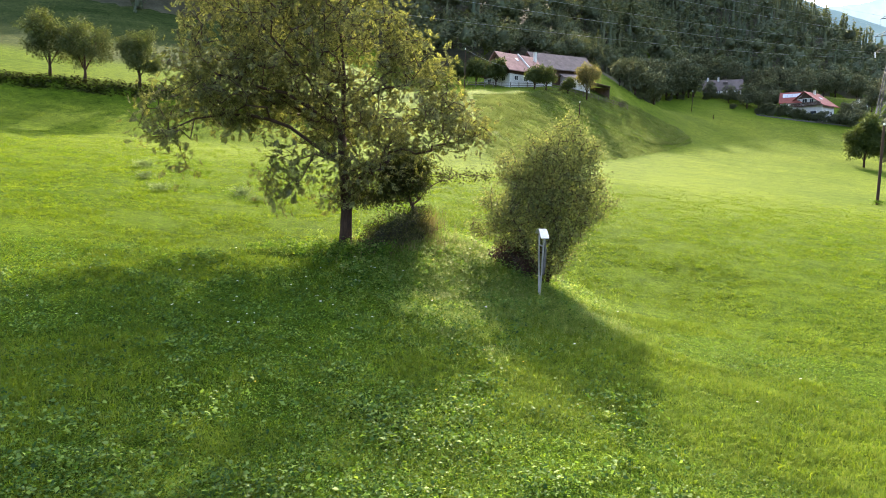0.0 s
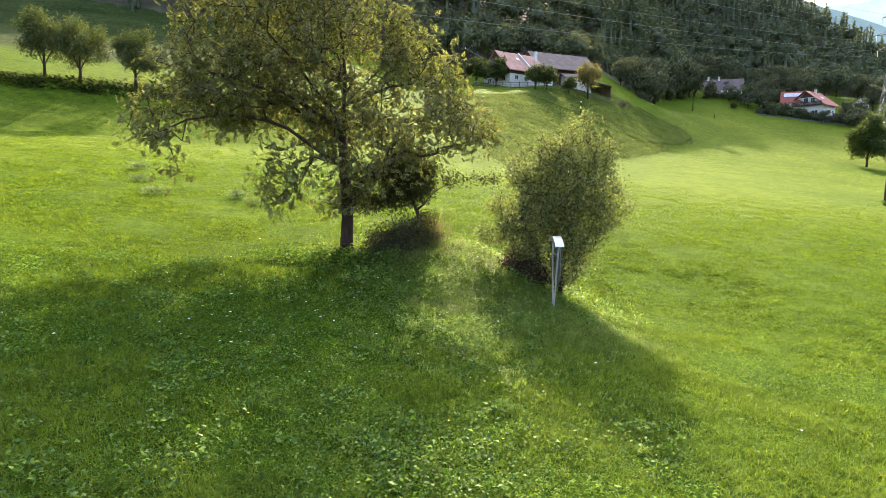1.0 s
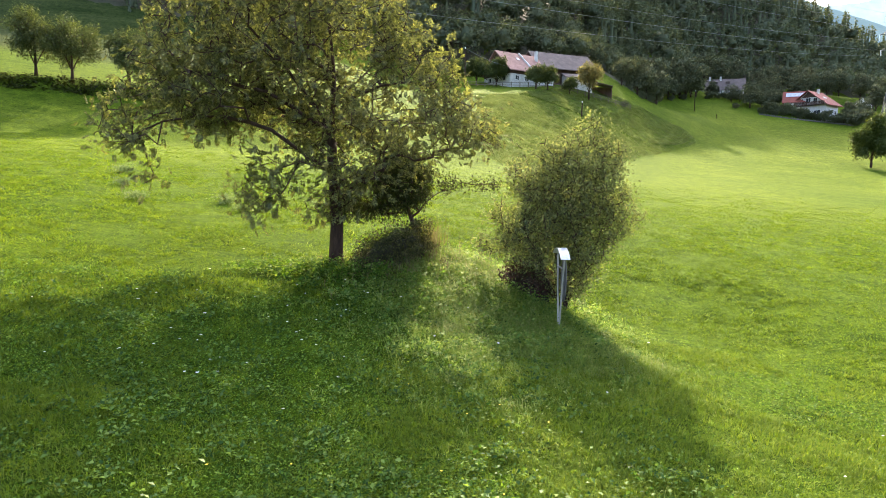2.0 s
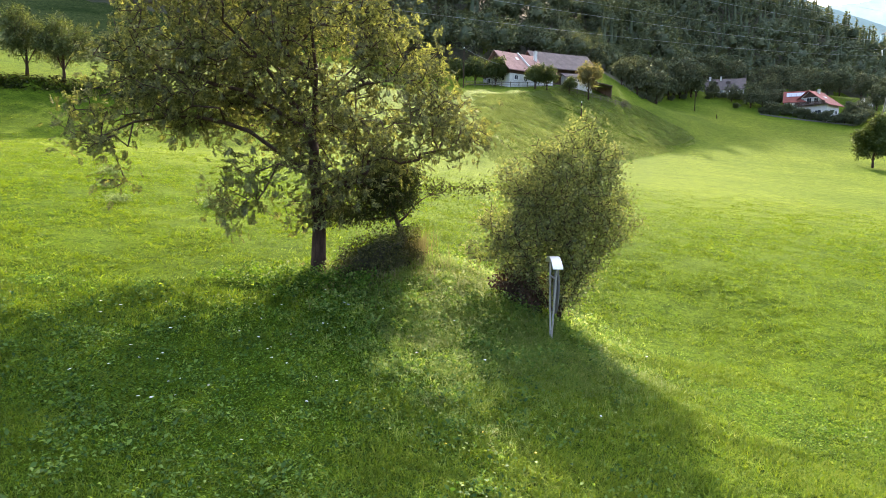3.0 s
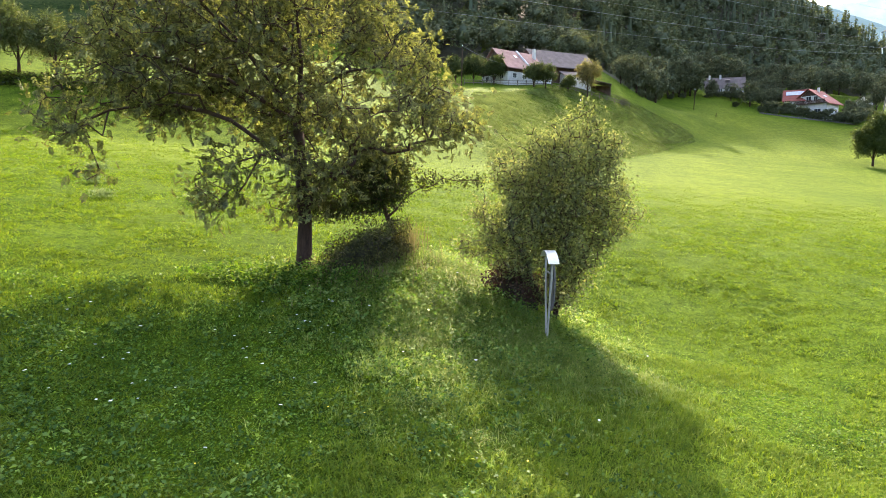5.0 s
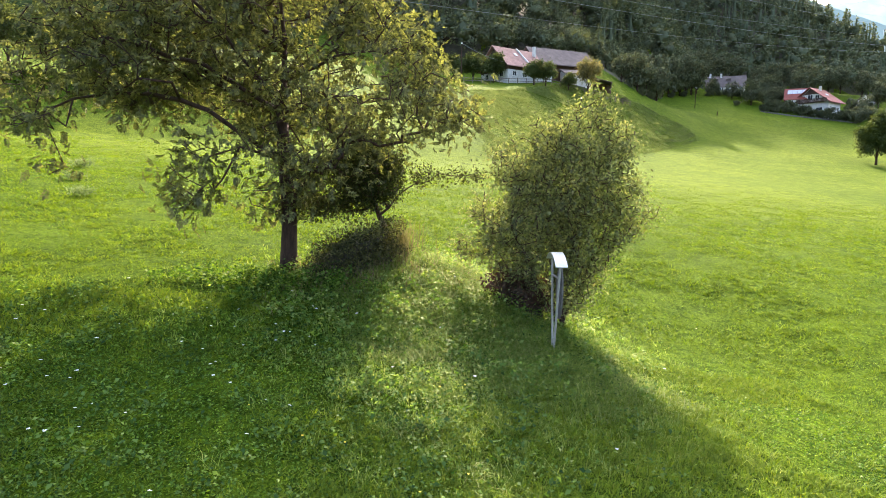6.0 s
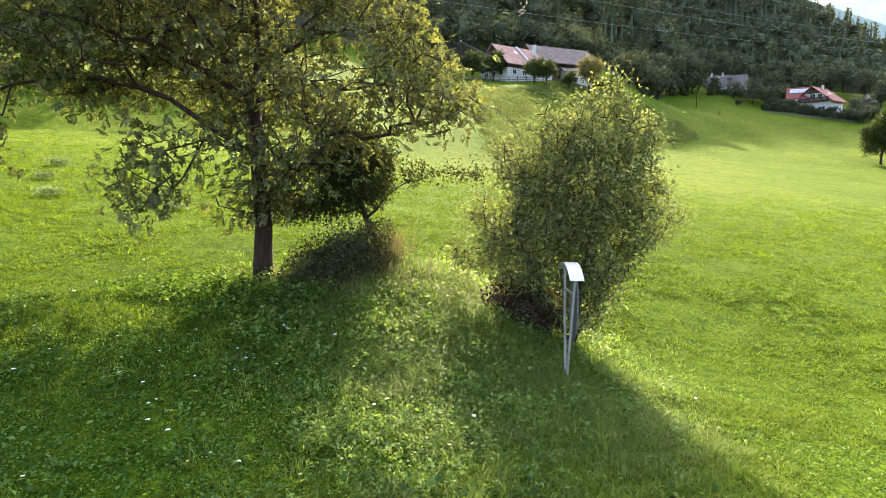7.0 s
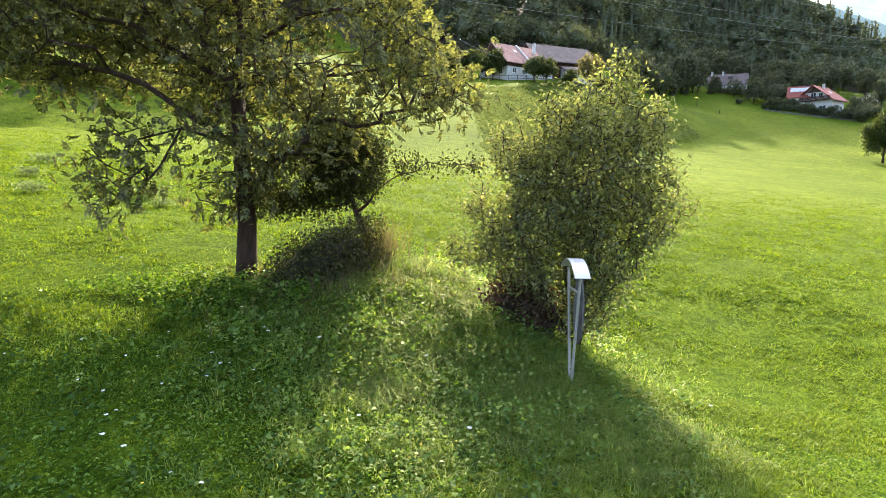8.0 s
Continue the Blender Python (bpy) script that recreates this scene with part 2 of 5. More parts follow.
GREY_ROOF = surface("grey_fibre_roof", [(0.3, (0.075, 0.060, 0.055)), (0.7, (0.14, 0.11, 0.10))], 0.6, 0.85, 0.4, fine=5, distance=0.05)
DARK_WOOD = surface("dark_stained_timber", [(0.3, (0.045, 0.027, 0.020)), (0.7, (0.095, 0.060, 0.045))], 1.5, 0.8, 0.4, fine=12, stretch=(1, 1, 0.2))
POLE_WOOD = surface("tarred_pole_wood", [(0.3, (0.026, 0.015, 0.010)), (0.7, (0.058, 0.033, 0.022))], 5, 0.85, 0.4, fine=40, stretch=(1, 1, 0.15))
FENCE_WOOD = surface("grey_fence_wood", [(0.3, (0.085, 0.072, 0.058)), (0.7, (0.16, 0.138, 0.112))], 3, 0.85, 0.3)
GLASS = surface("window_glass", [(0.3, (0.02, 0.025, 0.03)), (0.7, (0.04, 0.045, 0.05))], 1, 0.08, 0.0, shine=0.5)
PANEL = surface("solar_panel", [(0.3, (0.35, 0.38, 0.42)), (0.7, (0.5, 0.53, 0.57))], 1, 0.12, 0.0)
PYLON = surface("pylon_steel", [(0.3, (0.05, 0.055, 0.06)), (0.7, (0.09, 0.095, 0.10))], 2, 0.6, 0.1, 0.6)
WIRE = surface("aluminium_wire", [(0.3, (0.17, 0.17, 0.18)), (0.7, (0.24, 0.24, 0.25))], 2, 0.6, 0.0, 0.3)
CERAMIC = surface("white_ceramic", [(0.3, (0.75, 0.75, 0.73)), (0.7, (0.82, 0.82, 0.80))], 5, 0.25, 0.0)
PETAL = surface("white_petals", [(0.3, (0.72, 0.72, 0.60)), (0.7, (0.80, 0.79, 0.68))], 60, 0.7, 0.0)
YELLOW = surface("yellow_petals", [(0.3, (0.75, 0.50, 0.03)), (0.7, (0.85, 0.62, 0.05))], 60, 0.7, 0.0)


# ---- terrain ----
def step(v, a=0.0, b=1.0):
    s = np.clip((v - a) / (b - a), 0, 1)
    return s * s * (3 - 2 * s)


def hill_base(x):
    """How far ahead the wooded hillside begins."""
    return 192 + 115 * step(x, 40, 125) + 35 * step(x, 150, 300) - 40 * step(-x, 10, 90)


def terrain(x, y):
    x, y = np.asarray(x, dtype=float), np.asarray(y, dtype=float)
    yc = np.minimum(y, np.minimum(270, hill_base(x) + 8))
    z = -1.2 + 0.115 * np.clip(yc, -400, None) + 0.00098 * np.clip(yc - 95, 0, None) ** 2 + 0.10 * np.clip(y - yc, 0, 900) - 0.075 * np.clip(x, -250, 250)
    # the knoll between the trees and the hollow beside it
    z = z + 1.0 * np.exp(-((x + 0.2) ** 2 + (y - 22.2) ** 2) / 9.0) + 0.14 * np.exp(-((x - 3.0) ** 2 + (y - 18.8) ** 2) / 4.0) - 0.9 * np.exp(-((x - 8.0) ** 2 / 26 + (y - 22.5) ** 2 / 50))
    # the bank that carries the farm, and the terrace of the orchard
    back = y - (73 + 0.24 * x)
    side = ((x - 4) * -78 + (y - 76) * 55) / 95.4
    f = np.clip(np.minimum(back / 62, side / 29), 0, 1)
    z = z + 10.5 * (0.7 * f + 0.3 * step(f)) * (1 - step(y, 172, 222) * step(x, 38, 70)) + 0.07 * f * np.clip(x - 20, -30, 30) * (1 - step(y, 180, 215))
    # the orchard's terrace ends in a low steep wall of earth
    z = z + (3.0 * np.clip(back / 12, 0, 1) + 1.1 * step(back, 11.2, 12.2)) * step(-x, 8, 24)
    # the wooded hill, its crest falling away on one side; slope and unseen crest are set to shade the far meadow
    d = y - hill_base(x)
    rise = (0.62 + 0.16 * step(x, 70, 120) - 0.17 * step(x, 5, 30) * step(-x, -66, -50) + 0.08 * step(x, 60, 72) + 0.045 * step(-x, 35, 75)) * (np.sqrt(np.clip(d, -60, None) ** 2 + 100) + np.clip(d, -60, None)) / 2
    crest = np.clip(74 - 0.65 * (x - 290), -50, 400)
    top = np.maximum(z, crest - 0.05 * np.abs(y - 560))
    hill = z + rise
    k = 14.0
    h = np.clip(0.5 + (top - hill) / (2 * k), 0, 1)
    low = top * (1 - h) + hill * h - k * h * (1 - h)
    z = np.where(d > -50, np.maximum(low, z), z)
    return z


def ground_z(x, y):
    return float(terrain(x, y))


def axis(fine_a, fine_b, step_fine, lo, hi, grow=1.09):
    mid = list(np.arange(fine_a, fine_b + 1e-6, step_fine))
    s, v = step_fine, mid[-1]
    while v < hi:
        s *= grow
        v += s
        mid.append(v)
    s, v = step_fine, mid[0]
    while v > lo:
        s *= grow
        v -= s
        mid.insert(0, v)
    return np.array(mid)


gx, gy = axis(-26, 32, 0.9, -3000, 3000, 1.06), axis(6, 60, 0.9, -3000, 3400, 1.04)
X, Y = np.meshgrid(gx, gy)
Z = terrain(X, Y)
Z = Z + 0.05 * np.sin(X * 0.9 + 1.3 * np.sin(Y * 0.5)) * np.sin(Y * 0.8 + np.sin(X * 0.37)) * np.exp(-np.hypot(X, Y) / 90)
ny, nx = X.shape
idx = np.arange(nx * ny).reshape(ny, nx)
quads = np.stack([idx[:-1, :-1], idx[:-1, 1:], idx[1:, 1:], idx[1:, :-1]], -1).reshape(-1, 4)
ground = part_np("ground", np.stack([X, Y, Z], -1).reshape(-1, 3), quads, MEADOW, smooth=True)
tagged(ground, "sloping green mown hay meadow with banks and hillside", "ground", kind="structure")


# ---- trees ----
def leaflet(at, way, length, width, fold=0.25):
    """A folded leaflet as four points, in the plane z = 0."""
    a, w = np.array(at, float), np.array(way, float) / np.linalg.norm(way)
    s = np.array((-w[1], w[0], 0))
    lift = np.array((0, 0, width * fold))
    return [a, a + w * length * 0.45 + s * width / 2 + lift, a + w * length - lift, a + w * length * 0.45 - s * width / 2 + lift]


def ovate(at, way, length, width, fold=0.2, hang=0.0):
    """A rounder leaflet of six points, folded along its rib, its tip hanging."""
    a, w = np.array(at, float), np.array(way, float) / np.linalg.norm(way)
    s, up = np.array((-w[1], w[0], 0)), np.array((0, 0, 1.0))
    q = []
    for along, side in ((0, 0), (0.32, 0.5), (0.72, 0.40), (1, 0), (0.72, -0.40), (0.32, -0.5)):
        q.append(a + w * length * along + s * width * side + up * (width * fold * abs(side) * 2 - hang * length * along * along))
    return q


def compound_leaf(pairs, rachis, length, width):
    v = []
    for i in range(pairs):
        x = rachis * (0.35 + 0.55 * i / max(1, pairs - 1))
        for side in (1, -1):
            v.append(ovate((x, 0, -0.02 * i), (0.75, side, 0), length * (0.8 + 0.2 * i / pairs), width, 0.2, 0.35))
    v.append(ovate((rachis, 0, -0.03), (1, 0, 0), length * 1.15, width * 1.1, 0.2, 0.3))
    return np.array(v)


WALNUT_LEAF = compound_leaf(3, 0.25, 0.125, 0.062)
SIMPLE_LEAF = np.array([leaflet((0, 0, 0), (1, 0, 0), 1.0, 0.45)])
OVATE_LEAF = np.array([ovate((0, 0, 0), (1, 0, 0), 1.0, 0.46, 0.2, 0.15)])


def spread_leaves(template, places, ways, normals, sizes):
    """Copies of a leaf of quads at places, pointing along ways."""
    w = ways / np.linalg.norm(ways, axis=1, keepdims=True)
    s = np.cross(normals, w)
    s /= np.linalg.norm(s, axis=1, keepdims=True) + 1e-9
    n = np.cross(w, s)
    cell = template.shape[1]
    t = template.reshape(1, -1, 3) * sizes[:, None, None]
    v = places[:, None] + t[..., 0:1] * w[:, None] + t[..., 1:2] * s[:, None] + t[..., 2:3] * n[:, None]
    v = v.reshape(-1, 3)
    if cell == 6:
        k = np.arange(len(v) // 6)[:, None] * 6
        return v, np.stack([k + np.array([[0, 1, 2, 3]]), k + np.array([[0, 3, 4, 5]])], 1).reshape(-1, 4)
    return v, np.arange(len(v)).reshape(-1, 4)


def fill_blobs(blobs, count, gap, r, holes=0.0, bare=-0.12):
    """Points spread through ellipsoids, denser towards their skin, at least gap apart."""
    vol = np.array([b[3] * b[4] * b[5] for b in blobs]) ** 0.85
    which = r.choice(len(blobs), size=count * 6, p=vol / vol.sum())
    d = r.normal(size=(len(which), 3))
    d /= np.linalg.norm(d, axis=1, keepdims=True)
    rad = r.random(len(which)) ** 0.30
    b = np.array(blobs)[which]
    p = b[:, :3] + d * rad[:, None] * b[:, 3:]
    cells, kept = {}, []
    for q in p:
        if holes and noise.noise((q[0] * holes, q[1] * holes, q[2] * holes * 1.7)) < bare:
            continue
        key = tuple((q // gap).astype(int))
        if key in cells:
            continue
        cells[key] = True
        kept.append(q)
        if len(kept) >= count:
            break
    return np.array(kept)


def grow(stems, targets, r, wander=0.10, piece=0.7, arch=0.12):
    """A branching skeleton: stems are polylines, each target is reached from the nearest wood. Returns nodes, parents, tips."""
    nodes, parents, owner = [], [], []
    for number, line in enumerate(stems):
        prev = -1
        if nodes:
            prev = int(np.argmin(np.linalg.norm(np.array(nodes) - np.array(line[0]), axis=1)))
            line = line[1:]
        for q in line:
            if prev >= 0:
                a, b = np.array(nodes[prev]), np.array(q, float)
                k = max(1, int(np.linalg.norm(b - a) / piece))
                for i in range(1, k):
                    nodes.append(a + (b - a) * i / k + r.normal(size=3) * wander * 0.5)
                    parents.append(prev)
                    owner.append(number)
                    prev = len(nodes) - 1
            nodes.append(np.array(q, float))
            parents.append(prev)
            owner.append(number)
            prev = len(nodes) - 1
    root = np.array(nodes[0])
    order = np.argsort(np.linalg.norm(targets - root, axis=1))
    store = np.zeros((len(nodes) + len(targets) * 14, 3))
    store[:len(nodes)] = nodes
    far = np.zeros(len(store))
    for i in range(1, len(nodes)):
        far[i] = far[parents[i]] + np.linalg.norm(store[i] - store[parents[i]])
    n, first, tips = len(nodes), len(nodes) // 12 + 1, []
    for k in order:
        q = targets[k]
        gapv = np.linalg.norm(store[first:n] - q, axis=1)
        j = first + int(np.argmin(gapv + 0.12 * far[first:n]))
        a, length = store[j].copy(), np.linalg.norm(store[j] - q)
        pieces, prev = min(12, max(1, int(length / piece))), j
        for i in range(1, pieces + 1):
            f = i / pieces
            p = a + (q - a) * f + np.array((0, 0, arch * length * math.sin(math.pi * f)))
            if i < pieces:
                p = p + r.normal(size=3) * wander
            store[n] = p
            far[n] = far[prev] + np.linalg.norm(p - store[prev])
            parents.append(prev)
            owner.append(owner[j])
            prev = n
            n += 1
        tips.append(prev)
    return store[:n], np.array(parents), np.array(tips), np.array(owner)


def wood(nodes, parents, tips, base_radius, power=0.5, least=0.008, sides=5):
    """Tubes round the skeleton, thick where it carries much."""
    load = np.zeros(len(nodes))
    load[tips] = 1
    for i in range(len(nodes) - 1, 0, -1):
        if parents[i] >= 0:
            load[parents[i]] += load[i]
    rad = np.maximum(least, base_radius * (load / load[0]) ** power)
    ids = np.array([i for i in range(len(nodes)) if parents[i] >= 0])
    a, b = nodes[parents[ids]], nodes[ids]
    ra, rb = np.minimum(rad[parents[ids]], rad[ids] * 1.25), rad[ids]
    d = b - a
    d /= np.linalg.norm(d, axis=1, keepdims=True) + 1e-9
    s = np.cross(d, np.array((0.31, 0.9, 0.29)))
    s /= np.linalg.norm(s, axis=1, keepdims=True) + 1e-9
    u = np.cross(d, s)
    ang = np.arange(sides) * math.tau / sides
    ring = s[:, None] * np.cos(ang)[None, :, None] + u[:, None] * np.sin(ang)[None, :, None]
    v = np.concatenate([a[:, None] + ring * ra[:, None, None], b[:, None] + (ring * rb[:, None, None]) + (d * 0.3 * rb[:, None])[:, None]], 1)
    k = np.arange(sides)
    f = np.stack([k, (k + 1) % sides, (k + 1) % sides + sides, k + sides], -1)
    f = f[None] + (np.arange(len(ids)) * 2 * sides)[:, None, None]
    return v, f.reshape(len(ids), sides, 4), ids


def leaf_sprays(nodes, parents, tips, r, template, per_tip, spread, size, droop=0.35, along=0.5):
    """Leaves round every twig's end, and some way back along it."""
    t = np.repeat(tips, per_tip)
    back = parents[t]
    f = r.random(len(t))[:, None] * along
    places = nodes[t] * (1 - f) + nodes[back] * f + r.normal(size=(len(t), 3)) * spread
    out = nodes[t] - nodes[back]
    out /= np.linalg.norm(out, axis=1, keepdims=True) + 1e-9
    ways = out * 0.6 + r.normal(size=(len(t), 3)) * 0.7 - np.array((0, 0, droop))
    normals = np.array((0, 0, 1.0)) + r.normal(size=(len(t), 3)) * 0.55
    return spread_leaves(template, places, ways, normals, size * (0.7 + 0.6 * r.random(len(t))))


def broadleaf(name, at, trunk_line, trunk_radii, stems, blobs, count, gap, leaf_mat, template, per_tip, spread, size, label, category="tree", seed=1, power=0.5, droop=0.35, arch=0.12, group="", wander=0.10, piece=0.7, holes=0.0, bare=-0.12, least=0.008):
    """A tree: trunk, branches and a crown of leaves, all in metres from its foot."""
    r = np.random.default_rng(seed)
    tree = thing(name, pose(*at), label, category, group)
    if trunk_line:
        part("trunk", tube(bmesh.new(), trunk_line, trunk_radii, 12), BARK, tree, smooth=True)
    targets = fill_blobs(blobs, count, gap, r, holes, bare)
    nodes, parents, tips, owner = grow(stems, targets, r, wander, piece, arch)
    v, f, ids = wood(nodes, parents, tips, trunk_radii[-1] * 1.05, power, least)
    for number in range(len(stems)):
        mine = np.flatnonzero(owner[ids] == number)
        w = v[mine].reshape(-1, 3)
        part_np("limb", w, (f[:len(mine)]).reshape(-1, 4), BARK, tree)
    v, f = leaf_sprays(nodes, parents, tips, r, template, per_tip, spread, size, droop)
    part_np("crown", v, f, leaf_mat, tree)
    return tree


# the walnut
wx, wy = -3.58, 22.4
wz = ground_z(wx, wy)
walnut_blobs = [
    (-1.9, 0.5, 7.5, 4.2, 3.3, 2.6), (-3.9, -0.7, 5.6, 2.5, 2.5, 1.4), (-5.9, -1.6, 3.7, 1.0, 1.2, 0.7), (-5.5, -1.6, 3.0, 0.55, 0.6, 0.6), (-1.7, -2.0, 2.6, 0.75, 0.8, 0.8), (-1.95, -2.1, 1.85, 0.35, 0.4, 0.5),
    (2.6, -0.6, 4.6, 2.4, 2.0, 1.3), (1.9, -0.3, 6.2, 1.9, 1.6, 1.2), (1.2, -0.9, 3.1, 1.7, 1.3, 0.8), (-2.2, 0, 9.9, 1.6, 1.6, 1.0), (-0.5, 0.5, 5.0, 2.3, 1.6, 1.4), (0.1, -0.3, 1.9, 1.2, 0.9, 0.35),
    (-1.0, 1.6, 3.9, 1.3, 1.5, 0.7), (-4.7, 0.8, 4.8, 1.7, 1.8, 0.8), (-6.2, -0.9, 4.5, 0.6, 0.9, 0.5),
    (3.9, -0.6, 4.3, 1.4, 1.1, 0.75), (3.0, -0.7, 4.7, 1.4, 1.1, 0.55), (-0.3, -1.3, 3.5, 1.1, 0.7, 1.2), (0.4, -0.9, 2.6, 0.9, 0.7, 0.7), (4.9, -0.5, 4.1, 0.5, 0.5, 0.4),
    (-5.0, 2.6, 4.8, 1.2, 1.5, 0.6), (-5.4, 0.2, 5.2, 0.8, 1.2, 0.7), (-3.6, 3.8, 5.1, 2.1, 1.2, 0.6), (2.0, 0.4, 7.2, 1.1, 1.2, 0.9)]
broadleaf("walnut_tree", (wx, wy, wz), [(0, 0, -0.2), (0.0, 0, 0.5), (0.02, 0, 1.2), (-0.02, 0, 2.0), (-0.1, 0, 2.9), (-0.2, 0.1, 4.2)], [0.27, 0.225, 0.205, 0.195, 0.18, 0.15],
          [[(-0.02, 0, 1.7), (-0.1, 0, 2.9), (-0.2, 0.1, 4.2), (-0.1, 0.1, 6), (-0.3, 0, 8), (-0.2, 0, 10.5)], [(-0.1, 0, 2.9), (-1.0, -0.4, 3.5), (-1.9, -0.6, 4.15), (-3.3, -0.9, 4.5), (-5.0, -1.2, 4.3), (-6.3, -1.5, 3.7)],
           [(-0.2, 0.1, 4.0), (1.4, -0.5, 4.6), (3.0, -0.7, 4.9)], [(-0.2, 0.1, 4.3), (-2.0, -0.8, 5.3), (-4.2, -1.2, 5.8), (-6.0, -1.0, 5.4)], [(-0.2, 0.1, 4.9), (1.5, -1.0, 5.5), (2.9, -1.2, 5.6)], [(-0.2, 0.1, 5.6), (-1.5, -1.1, 7.0), (-2.6, -1.6, 8.4)], [(-0.2, 0.1, 4.4), (-2.0, 2.2, 4.9), (-4.4, 3.8, 5.2)], [(-0.2, 0.1, 4.2), (-1.5, -1.0, 6.2), (-2.8, -1.4, 7.6)], [(-0.2, 0.1, 5.0), (1.2, 1.4, 6.8), (2.0, 2.2, 8.0)],
           [(-0.1, 0, 2.7), (-0.9, -1.2, 3.2), (-1.4, -2.0, 2.9)], [(0, 0, 2.2), (0.8, -0.5, 2.7), (1.6, -1.0, 3.0)]],
          walnut_blobs, 2050, 0.39, WALNUT, WALNUT_LEAF, 7, 0.25, 0.76, "large spreading walnut tree with yellowing green leaves", seed=3, power=0.42, droop=0.36, holes=0.66, bare=-0.09, least=0.013)

# the small dark tree behind it
hx, hy = -1.05, 23.0
broadleaf("hawthorn_tree", (hx, hy, ground_z(hx, hy)), [(0.25, 0, -0.2), (0.1, 0, 0.5), (-0.15, 0, 1.05)], [0.10, 0.085, 0.07],
          [[(0.1, 0, 0.5), (-0.15, 0, 1.05), (-0.4, 0, 1.7), (-0.7, 0, 2.3)], [(-0.15, 0, 1.05), (0.6, -0.1, 1.8), (1.5, -0.2, 2.25), (2.6, -0.3, 2.2)]],
          [(-0.5, 0, 1.9, 1.0, 0.9, 0.6), (-1.7, -0.1, 1.35, 1.4, 0.8, 0.28), (-0.8, 0.1, 2.5, 1.1, 0.8, 0.6), (0.2, 0, 2.4, 0.5, 0.5, 0.35), (-0.2, -0.1, 1.6, 0.5, 0.5, 0.25), (1.2, -0.2, 2.15, 0.5, 0.3, 0.2), (2.2, -0.2, 2.2, 0.6, 0.3, 0.14), (-0.4, 0, 2.8, 0.6, 0.6, 0.35)], 560, 0.19, DARK_LEAF, OVATE_LEAF, 26, 0.13, 0.085,
          "small dark hawthorn tree on the knoll", seed=5, piece=0.3, wander=0.05)

# the tall willow bush
bx, by = 3.6, 21.0
bz = ground_z(bx, by)
broadleaf("willow_bush", (bx, by, bz), [], [0.08],
          [[(0, 0, -0.1), (0.15, 0, 1.2), (0.35, 0, 2.6), (0.5, 0, 4.4)], [(0, 0, 0.1), (-0.7, -0.1, 1.3), (-1.3, 0, 2.5)], [(0, 0, 0.1), (0.6, 0.1, 1.2), (1.1, 0.1, 2.6), (1.4, 0, 3.6)], [(0, 0, 0.1), (-0.2, 0.5, 1.5), (-0.4, 0.4, 3.6)]],
          [(0.45, 0, 3.7, 1.25, 1.2, 1.4), (-1.2, 0, 2.7, 1.2, 1.1, 1.05), (-0.9, 0, 3.3, 0.9, 0.9, 0.8), (0.25, -0.1, 1.9, 0.9, 0.9, 0.9), (-0.45, 0, 3.4, 1.0, 1.0, 1.35), (1.1, 0, 3.1, 0.65, 0.8, 1.3), (-0.9, -0.1, 1.7, 0.8, 0.8, 0.6),
           (0.0, -0.1, 0.8, 0.6, 0.6, 0.5), (-1.9, 0, 2.1, 0.75, 0.7, 0.55), (-1.15, 0, 3.95, 0.7, 0.8, 0.8), (1.05, 0, 4.2, 0.6, 0.7, 0.7), (0.2, 0, 4.65, 0.95, 0.8, 0.75), (0.6, 0.1, 5.15, 0.55, 0.5, 0.55), (0.75, 0, 5.6, 0.25, 0.25, 0.35), (1.3, 0, 4.6, 0.45, 0.5, 0.5), (-0.6, 0, 4.4, 0.6, 0.6, 0.6), (0.35, 0, 1.2, 0.55, 0.6, 0.7), (0.1, 0, 2.6, 0.9, 0.9, 0.9),
           (0.55, 0.1, 5.3, 0.16, 0.2, 0.65), (0.92, 0, 5.1, 0.14, 0.2, 0.6), (0.2, 0.1, 5.2, 0.15, 0.2, 0.55), (-0.15, 0, 4.95, 0.15, 0.2, 0.5), (-0.75, 0, 4.75, 0.22, 0.25, 0.55), (-1.1, 0.1, 4.55, 0.16, 0.2, 0.45), (1.15, 0, 4.85, 0.18, 0.2, 0.45), (1.5, 0, 4.4, 0.16, 0.2, 0.45),
           (0.72, -0.1, 5.55, 0.09, 0.1, 0.35), (1.75, 0.1, 3.4, 0.28, 0.3, 0.5), (1.7, 0, 2.6, 0.35, 0.3, 0.35), (2.25, 0, 2.95, 0.22, 0.15, 0.2), (-1.7, 0, 3.2, 0.35, 0.35, 0.4), (-2.5, 0, 2.0, 0.25, 0.3, 0.25)],
          1600, 0.23, BUSH_LEAF, OVATE_LEAF, 22, 0.15, 0.090, "tall willow bush with silvery green leaves behind the board", "bush", seed=8, piece=0.35, wander=0.06, arch=-0.03, droop=0.1, holes=0.85, bare=-0.32, least=0.010)


